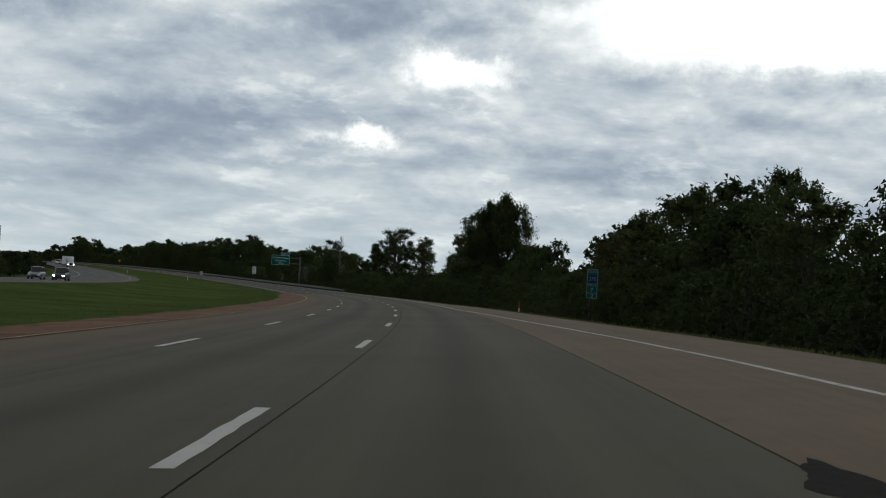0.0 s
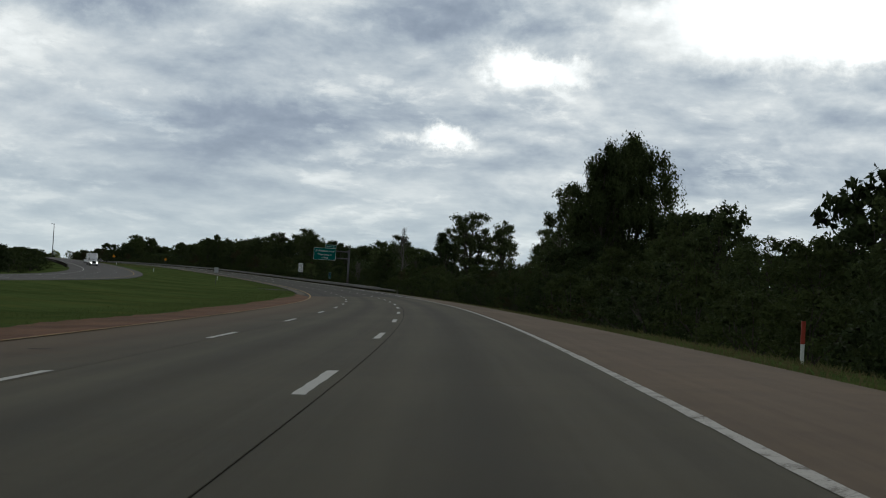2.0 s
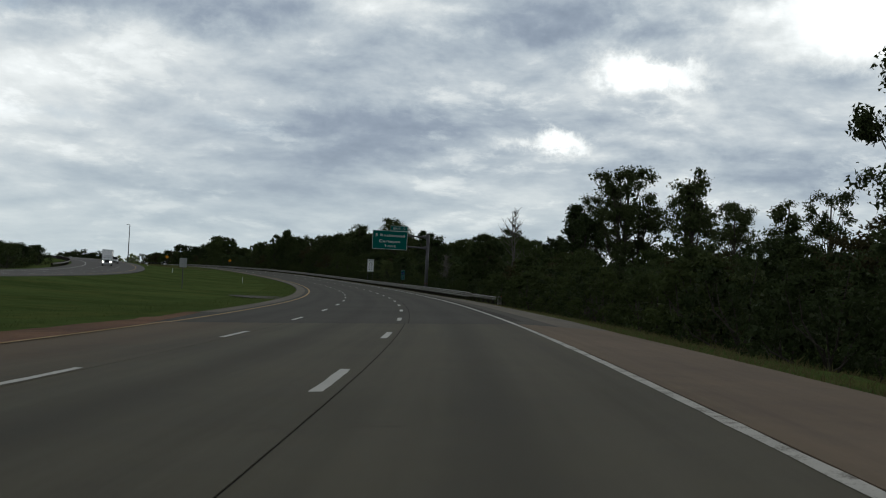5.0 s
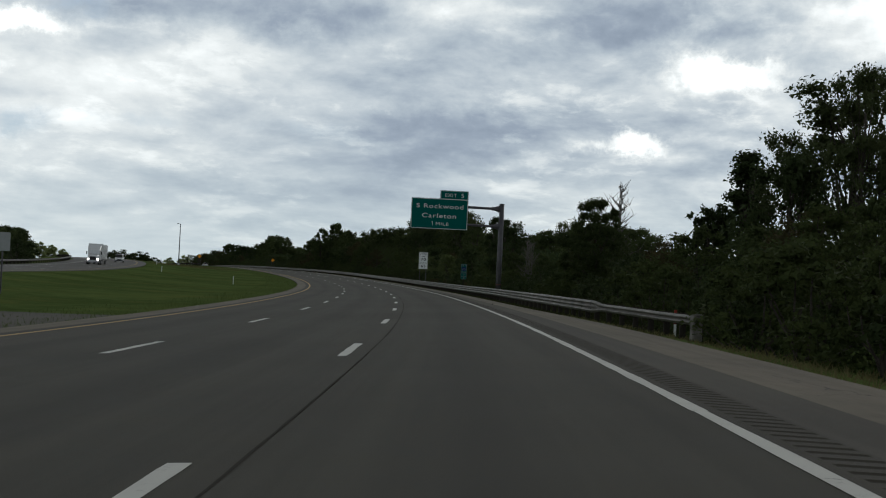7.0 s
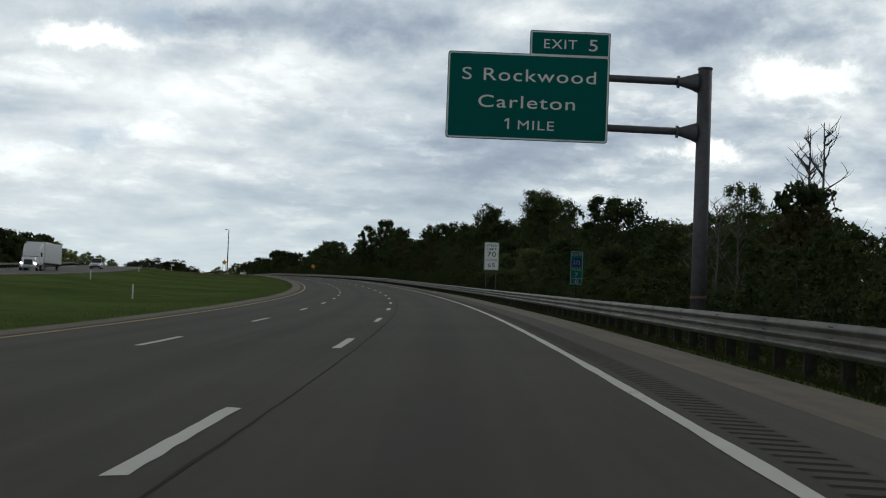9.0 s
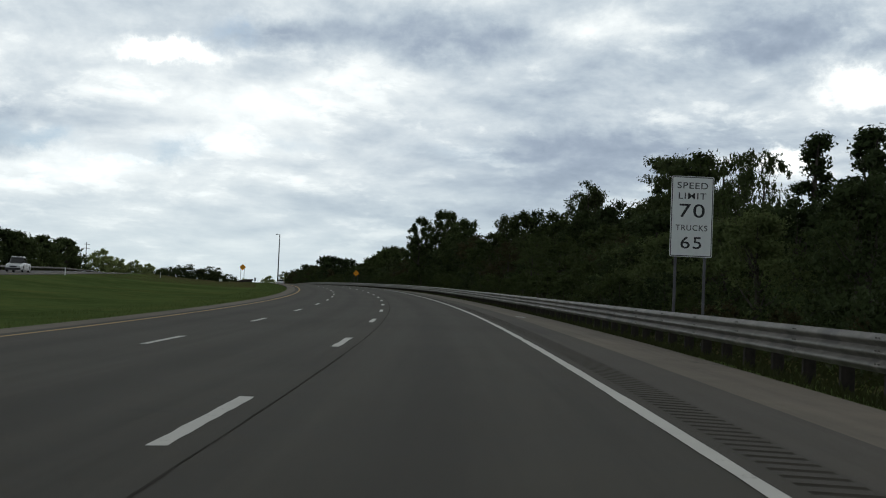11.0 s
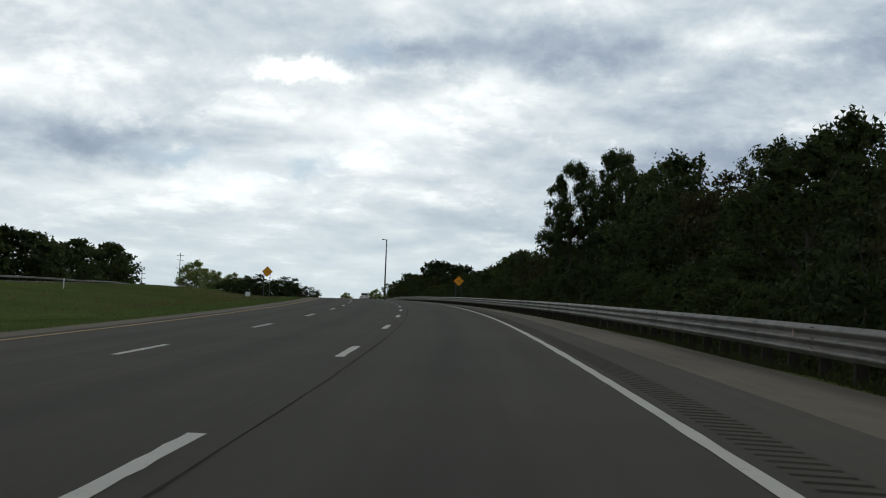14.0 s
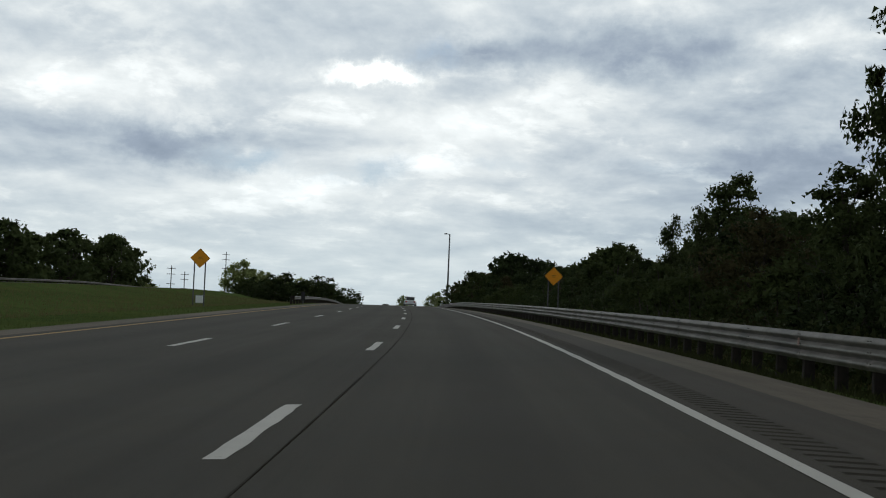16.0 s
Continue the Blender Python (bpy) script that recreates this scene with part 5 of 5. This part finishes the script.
while s < 945:
    h = float(np.interp(s, SKY_S, SKY_H))
    gap = 6.0
    key = rng_t.choice(("oak", "oak2", "oak2", "maple", "brown", "narrow", "feather", "oak"))
    plant(key, s, rng_t.uniform(16.0, 20.5), h * rng_t.uniform(.76, 1.04), None, rng_t.uniform(.95, 1.25))
    if rng_t.random() < .62:
        key = rng_t.choice(("oak", "maple", "oak2", "cotton2", "narrow", "oak2"))
        plant(key, s + rng_t.uniform(-2, 2), rng_t.uniform(24, 31), h * rng_t.uniform(.85, 1.06), None, rng_t.uniform(.95, 1.2), grove=second)
    s += gap * rng_t.uniform(.75, 1.25)
s = 12.0
while s < 800:
    key = rng_t.choice(("shrub", "shrub", "shrub2", "shrub2", "shrub3"))
    front = float(np.interp(s, [0, 280, 330, 420, 440, 520, 800], [11.8, 12.0, 13.4, 14.0, 13.0, 11.8, 12.5]))
    front += 2.6 * max(0, 1 - abs(s - 62) / 12) + 2.2 * max(0, 1 - abs(s - 376) / 10) + 1.6 * max(0, 1 - abs(s - 100) / 9)
    plant(key, s, front + rng_t.uniform(-.6, 1.6), rng_t.uniform(1.6, 3.4) if key != "shrub3" else rng_t.uniform(.3, 1.2), None, rng_t.uniform(.9, 1.3))
    if rng_t.random() < .22:
        plant(rng_t.choice(("shrub", "shrub2")), s + 1.5, front + 3.4, rng_t.uniform(2.6, 4.6), None, rng_t.uniform(.9, 1.3))
    s += rng_t.uniform(4.0, 6.0)
# the taller back of the wood, which makes the far skyline
BACK_S = [470, 478, 517, 543, 565, 581, 598, 611, 627, 637, 655, 663, 675, 702, 732, 746, 770, 777, 809, 837, 842, 880, 893, 918, 950]
BACK_H = [12.0, 12.8, 14.0, 11.7, 12.7, 14.1, 16.7, 17.6, 18.2, 14.2, 17.4, 19.0, 13.3, 15.8, 14.4, 15.5, 16.1, 13.6, 14.0, 10.5, 12.3, 14.8, 14.8, 21.0, 16.6]
s = 472.0
while s < 955:
    plant(rng_t.choice(("oak", "maple", "oak2", "cotton2", "oak")), s, rng_t.uniform(53, 60), float(np.interp(s, BACK_S, BACK_H)) * rng_t.uniform(.94, 1.03), None, rng_t.uniform(1.0, 1.2), grove=back_wood)
    s += rng_t.uniform(5.0, 7.0)
for s, top in ((558, 13.6), (570, 14.1), (581, 15.3), (592, 15.8), (604, 17.0), (617, 14.5), (630, 12.8), (643, 13.6), (655, 14.0), (669, 15.7)):
    plant(rng_t.choice(("oak", "cotton2", "maple")), s, 88, top, None, 1.1, grove=back_wood)
second.build("second row of dark leafy trees in the roadside wood")
back_wood.build("tall dark trees at the back of the wood")
for s, r, top in ((439, 40.8, 16.9), (425.7, 37.1, 15.8), (229.5, 23.8, 9.4), (391, 17.1, 6.0), (383, 16.0, 5.6), (376, 15.2, 5.3), (396, 18.2, 5.8), (386.5, 16.6, 5.6), (110, 22, 6.4)):
    d = tagged(new("dead_tree"), "bare bleached dead tree standing in the wood", "tree", "roadside wood")
    d.matrix_basis = Matrix.Translation(land(s, r)) @ Matrix.Rotation(s, 4, "Z") @ Matrix.Diagonal((*(3 * [(top - float(ground_dz(s, r))) / 9.0]), 1))
    part("trunk", dead_tree(int(s)), d)

# across the northbound lanes and far ahead
s = 190.0
while s < 600:
    plant(rng_t.choice(("shrub", "shrub2", "oak2")), s, rng_t.uniform(-68, -61), float(np.interp(s, [190, 300, 380, 440, 520, 600], [4.6, 4.6, 5.2, 4.6, 4.6, 3.2])) * rng_t.uniform(.8, 1.1), None, 1.25, "shrubs beyond the far lanes")
    s += rng_t.uniform(5, 8)
for s, r, top, w in ((842, -88, 15.6, 1.0), (848, -83.5, 15.0, 1.0), (836, -94, 16.5, 1.1), (828, -101, 15.5, 1.1), (858, -79, 13.0, 1.0), (900, -70.6, 16.0, .9), (907, -72, 16.4, .9), (895, -78, 15.0, 1.0), (912, -67, 13.5, .8), (820, -108, 17, 1.2), (852, -92, 16, 1.1), (845, -80, 14.5, 1.0), (880, -76, 15.5, 1.0), (893, -69, 15, .9), (865, -74, 12, 1.0), (830, -90, 15, 1.0), (868, -84, 12.5, 1.0), (885, -82, 14.5, 1.0)):
    plant(rng_t.choice(("oak", "oak2", "maple")), s, r, top * 1.1, None, w * 1.2, "trees beyond the far lanes")
for s, r, top, w in ((854, -14.1, 6.8, 1.5), (858, -18, 7.3, 1.5), (862, -22.5, 7.9, 1.5), (867, -27, 7.6, 1.5), (856, -31, 6.4, 1.4), (850, -11.5, 4.6, 1.2), (872, -33, 6.6, 1.3), (847, -9.4, 3.2, 1.2)):
    plant("shrub", s, r, top, None, w, "shrubs at the crest", sink=1.0)
    plant("shrub2", s + 2, r - 1.5, top * .93, None, w * 1.1, "shrubs at the crest", sink=1.0)
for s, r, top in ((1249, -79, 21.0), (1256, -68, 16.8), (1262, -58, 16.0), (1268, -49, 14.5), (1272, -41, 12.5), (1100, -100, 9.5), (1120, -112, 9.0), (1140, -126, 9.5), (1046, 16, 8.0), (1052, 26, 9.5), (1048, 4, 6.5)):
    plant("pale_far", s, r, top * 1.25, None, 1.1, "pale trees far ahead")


# undergrowth and deep wood that closes the view between the stems
def deep_wood(name, s0, s1, r0, r1, n, size, hs, seed, mat, label, lowest=.3):
    rng = np.random.default_rng(seed)
    s, r = rng.uniform(s0, s1, n), rng.uniform(r0, r1, n)
    top = np.interp(s, SKY_S, SKY_H) * hs
    z0 = ground_dz(s, r)
    z = z0 + lowest + (top - z0 - lowest) * rng.uniform(0, 1, n)
    v, f, _ = leaf_cloud(rng, at(s, r, z), np.full(n, .5), 1, size)
    return tagged(new(name, mesh_of(name, v, f, mat)), label, "woodland", kind="stuff")


deep_wood("deep_wood", 0, 960, 33, 48, 70000, 1.0, .92, 61, M_LEAF[2], "dark mass of foliage deep in the roadside wood")
deep_wood("undergrowth", 5, 820, 13.5, 17.5, 110000, .16, .30, 62, M_LEAF[2], "tangled undergrowth along the edge of the wood", .0)
deep_wood("undergrowth", 5, 820, 17.5, 24, 80000, .27, .68, 63, M_LEAF[2], "dark tangle of leaves below the trees", .0)

deep_wood("weeds", 300, 700, 8.4, 13.5, 50000, .15, .085, 64, M_SHADED_WEED, "leafy weeds behind the guard rail, darkened in colour for shade", .0)


# ---- grass along the edges ----
def blades(name, s0, s1, r0, r1, n, hmin, hmax, seed, mat, label):
    rng = np.random.default_rng(seed)
    s = rng.uniform(s0, s1, n)
    lo = r0(s) if callable(r0) else r0
    hi = r1(s) if callable(r1) else r1
    r = lo + (hi - lo) * rng.uniform(0, 1, n) ** 1.3
    p = land(s, r, -.01)
    a = rng.uniform(0, 2 * np.pi, n)
    h = rng.uniform(hmin, hmax, n) * rng.uniform(.6, 1.2, n)
    w = np.minimum(h * rng.uniform(.06, .13, n), .018)
    lean = rng.normal(0, .35, (n, 2)) * h[:, None]
    dx, dy = np.cos(a) * w, np.sin(a) * w
    v = np.stack([p + np.stack([-dx, -dy, 0 * h], 1), p + np.stack([dx, dy, 0 * h], 1), p + np.stack([lean[:, 0] * .4 + dx * .6, lean[:, 1] * .4 + dy * .6, h * .6], 1), p + np.stack([lean[:, 0], lean[:, 1], h], 1)], 1)
    return tagged(new(name, mesh_of(name, v.reshape(-1, 3), np.arange(4 * n).reshape(n, 4), mat)), label, "grass", kind="stuff")


blades("verge_grass", 0, 300, lambda s: pave_right(s) + .08, lambda s: pave_right(s) + 3.4, 15000, .04, .12, 71, M_BLADE, "uneven mown grass beside the shoulder")
blades("verge_grass", 0, 300, lambda s: pave_right(s) + .02, lambda s: pave_right(s) + 3.6, 24000, .05, .15, 70, M_DRY, "drying brownish grass along the edge of the shoulder")
blades("verge_grass", 280, 700, lambda s: pave_right(s) + .06, 9.8, 32000, .05, .15, 72, M_SHADED_WEED, "rough grass below the guard rail, shade put into its colour")
blades("rail_grass", 300, 700, lambda s: np.vectorize(RAIL_R)(s) - .25, lambda s: np.vectorize(RAIL_R)(s) + 1.6, 38000, .08, .25, 77, M_SHADED_WEED, "rank grass round the posts of the guard rail, shade put into its colour")
blades("dry_grass", 60, 700, 10.2, 12.6, 16000, .12, .30, 73, M_DRY, "tall dry grass and weeds at the wood's edge")
blades("median_grass", 10, 260, lambda s: np.full(np.shape(s), -10.8), -16.0, 22000, .06, .14, 74, M_BLADE, "mown grass at the edge of the median")
blades("median_grass", 240, 720, -8.9, -13.0, 26000, .06, .15, 75, M_BLADE, "mown grass at the edge of the median")
blades("median_grass", 560, 800, -13.0, -34.0, 24000, .1, .25, 76, M_DRY, "drying grass on the median rise")


# ---- vehicles ----
def wheel(parent, x, y, r=.33, w=.22):
    t = part("wheel", Geo().tube((-w / 2, 0, 0), (w / 2, 0, 0), r, r, 18).mesh("tyre", M_TYRE), parent, "", mv(x, y, r))
    part("rim", Geo().tube((-w / 2 - .01, 0, 0), (w / 2 + .01, 0, 0), r * .62, r * .62, 14).mesh("rim", M_RIM), t)


def section(y, w, zs):
    """A rounded cross section of a car body: half width w at y, between heights zs."""
    z0, z1 = zs
    c = min(.12, (z1 - z0) * .35, w * .3)
    pts = [(-w + c * .6, z0), (w - c * .6, z0), (w, z0 + c), (w, z1 - c), (w - c, z1), (-w + c, z1), (-w, z1 - c), (-w, z0 + c)]
    return [(x, y, z) for x, z in pts]


def car(name, s, r, paint, label, form="sedan", back=False, lights=False, on=pave_z):
    """A car on the road; back turns it towards the camera."""
    ob = new(name)
    z = float(on(np.array(s), np.array(r)))
    ob.matrix_basis = Matrix.Translation(at(s, r, z)) @ Matrix.Rotation(float(heading(s)) + (math.pi if back else 0), 4, "Z")
    tagged(ob, label, "car" if form != "pickup" else "pickup truck")
    L, W, belt, roof = {"sedan": (4.7, .92, .92, 1.45), "suv": (4.8, .96, 1.08, 1.82), "pickup": (5.8, 1.0, 1.12, 1.88)}[form]
    rings = [section(-L / 2, W * .86, (.42, belt * .92)), section(-L / 2 + .25, W * .97, (.28, belt)), section(-L * .2, W, (.24, belt)), section(L * .15, W, (.24, belt)), section(L / 2 - .5, W * .97, (.26, belt * .88)), section(L / 2, W * .84, (.38, belt * .70))]
    part("body", Geo().loft(rings).mesh("body", paint), ob)
    if form == "sedan":
        cab = [(-L * .40, .62, belt - .05, belt + .02), (-L * .26, .70, belt - .05, roof - .06), (-L * .05, .72, belt - .05, roof), (L * .06, .70, belt - .05, roof - .04), (L * .24, .64, belt - .08, belt + .0)]
    elif form == "suv":
        cab = [(-L * .49, .74, belt - .05, belt + .1), (-L * .44, .78, belt - .05, roof - .08), (-L * .1, .80, belt - .05, roof), (L * .06, .78, belt - .05, roof - .04), (L * .24, .72, belt - .08, belt + .02)]
    else:
        cab = [(-L * .12, .80, belt - .05, belt + .2), (-L * .10, .82, belt - .05, roof - .04), (L * .05, .82, belt - .05, roof), (L * .12, .8, belt - .05, roof - .05), (L * .25, .74, belt - .08, belt + .02)]
    part("cabin_glass", Geo().loft([section(y, W * k / .75 * .74, (a, b)) for y, k, a, b in cab]).mesh("cabin_glass", M_GLASS), ob, "dark tinted glass")
    y0, y1 = cab[1][0] + .08, cab[3][0]
    part("roof", Geo().loft([section(y0, W * .70, (roof - .07, roof + .0)), section((y0 + y1) / 2, W * .76, (roof - .05, roof + .03)), section(y1, W * .72, (roof - .09, roof - .01))]).mesh("roof", paint), ob)
    for x in (-W + .1, W - .1):
        for y in (-L * .31, L * .31):
            wheel(ob, x, y, .34 if form == "sedan" else .38)
    for x in (-W * .66, W * .66):
        part("tail_lamp", Geo().box(x - .16, x + .16, -L / 2 - .03, -L / 2 + .12, belt * .66, belt * .86, .03).mesh("tail_lamp", M_TAIL), ob)
        part("headlamp", Geo().box(x - .17, x + .17, L / 2 - .14, L / 2 + .02, belt * .54, belt * .68, .03).mesh("headlamp", M_LAMP if lights else M_TEXT), ob)
    part("rear_bumper", Geo().box(-W * .86, W * .86, -L / 2 - .06, -L / 2 + .1, .34, .52, .04).mesh("rear_bumper", paint if form == "sedan" else M_PLASTIC), ob)
    part("front_bumper", Geo().box(-W * .84, W * .84, L / 2 - .1, L / 2 + .05, .30, .50, .04).mesh("front_bumper", paint if form == "sedan" else M_PLASTIC), ob)
    part("grille", Geo().box(-.42, .42, L / 2 - .05, L / 2 + .02, belt * .48, belt * .64, .02).mesh("grille", M_PLASTIC), ob)
    part("rear_window", Geo().box(-W * .56, W * .56, cab[0][0] - .02, cab[0][0] + .03, belt + .02, belt + .06, .01).mesh("rear_window", M_GLASS), ob)
    part("number_plate", Geo().box(-.16, .16, -L / 2 - .075, -L / 2 - .05, .62, .74, .005).mesh("number_plate", M_TEXT), ob)
    return ob


def semi_truck(s, r):
    ob = new("articulated_lorry")
    ob.matrix_basis = Matrix.Translation(at(s, r, float(opp_z(np.array(s), np.array(r))))) @ Matrix.Rotation(float(heading(s)) + math.pi, 4, "Z")
    tagged(ob, "white articulated lorry with a box trailer on the far lanes", "lorry")
    W = 1.22
    part("hood", Geo().loft([section(-.3, 1.05, (.75, 1.95)), section(1.2, .98, (.70, 1.85)), section(1.75, .86, (.72, 1.6))]).mesh("hood", M_CAR["white"]), ob)
    part("cab", Geo().loft([section(-2.6, W, (.8, 3.7)), section(-1.6, W, (.8, 3.75)), section(-.7, 1.18, (.8, 3.1)), section(-.15, 1.12, (.8, 2.7))]).mesh("cab", M_CAR["white"]), ob)
    part("windscreen", Geo().add([(-1.0, -.13, 1.95), (1.0, -.13, 1.95), (.95, -.42, 2.75), (-.95, -.42, 2.75), (-1.0, -.2, 1.95), (1.0, -.2, 1.95), (.95, -.5, 2.75), (-.95, -.5, 2.75)], [(0, 1, 2, 3), (7, 6, 5, 4), (0, 4, 5, 1), (1, 5, 6, 2), (2, 6, 7, 3), (3, 7, 4, 0)]).mesh("windscreen", M_GLASS), ob)
    part("grille", Geo().box(-.55, .55, 1.72, 1.80, .8, 1.5, .03).mesh("grille", M_PLASTIC), ob)
    part("bumper", Geo().box(-1.15, 1.15, 1.6, 1.86, .38, .72, .05).mesh("bumper", M_RIM), ob)
    for x in (-.9, .9):
        part("headlamp", Geo().box(x - .16, x + .16, 1.62, 1.80, .86, 1.10, .03).mesh("headlamp", M_LAMP), ob)
        part("mirror", Geo().box(x * 1.5 - .1, x * 1.5 + .1, -.3, -.2, 1.9, 2.5, .02).mesh("mirror", M_PLASTIC), ob)
    part("trailer", Geo().box(-1.28, 1.28, -17.2, -3.2, 1.2, 4.05, .04).mesh("trailer", M_CAR["white"]), ob, "plain white box trailer")
    part("chassis", Geo().box(-.5, .5, -17.0, .9, .75, 1.15, .03).mesh("chassis", M_PLASTIC), ob)
    for y in (1.0, -2.0, -3.3, -15.0, -16.3):
        for x in (-1.05, 1.05):
            wheel(ob, x, y, .5, .3)
    return ob


car("car", 771, 2.0, M_CAR["white"], "white saloon car driving ahead near the crest")
car("car", 850, -1.9, M_CAR["black"], "dark saloon car just over the crest")
car("car", 186, -41.2, M_CAR["black"], "black sport utility car with lit headlamps on the far lanes", "suv", True, True, opp_z)
car("car", 190, -45.2, M_CAR["silver"], "silver sport utility car on the far lanes", "suv", True, False, opp_z)
car("pickup_truck", 556, -41.3, M_CAR["white"], "white pickup truck on the far lanes", "pickup", True, False, opp_z)
semi_truck(500, -44.0)

# ---- concrete slabs of the old pavement ----
SLAB = 21.64
k0 = 63.7 - 4 * SLAB
lanes = [(pave_left, -3.5, M_CONCRETE, "slab"), (-3.5, .25, M_CONCRETE, "slab"), (.25, joint_right, M_CONCRETE, "slab"), (joint_right, pave_right, M_SHOULDER_CONCRETE, "shoulder_slab")]
for lane, (ra, rb, mat, nm) in enumerate(lanes):
    fa = ra if callable(ra) else (lambda q, c=ra: np.full(np.shape(q), c))
    fb = rb if callable(rb) else (lambda q, c=rb: np.full(np.shape(q), c))
    a = k0 - 4 * SLAB
    while a < CONCRETE_END:
        b = min(a + SLAB, CONCRETE_END)
        if b - a > 1:
            rr = [lambda q: fa(q) + (.009 if lane < 3 else .018), lambda q: fa(q) * .67 + fb(q) * .33, lambda q: fa(q) * .33 + fb(q) * .67, lambda q: fb(q) - .011]
            if lane == 3:
                rr = [lambda q: fa(q) + .018, knee, lambda q: (knee(q) + fb(q)) / 2, lambda q: fb(q) - .011]
            v, f = slab(stations(a + .004, b - .004, 2.4), rr, over(0.0), .1)
            part(nm, lane_attribute(mesh_of(nm, v, f, mat)), road)
        a += SLAB
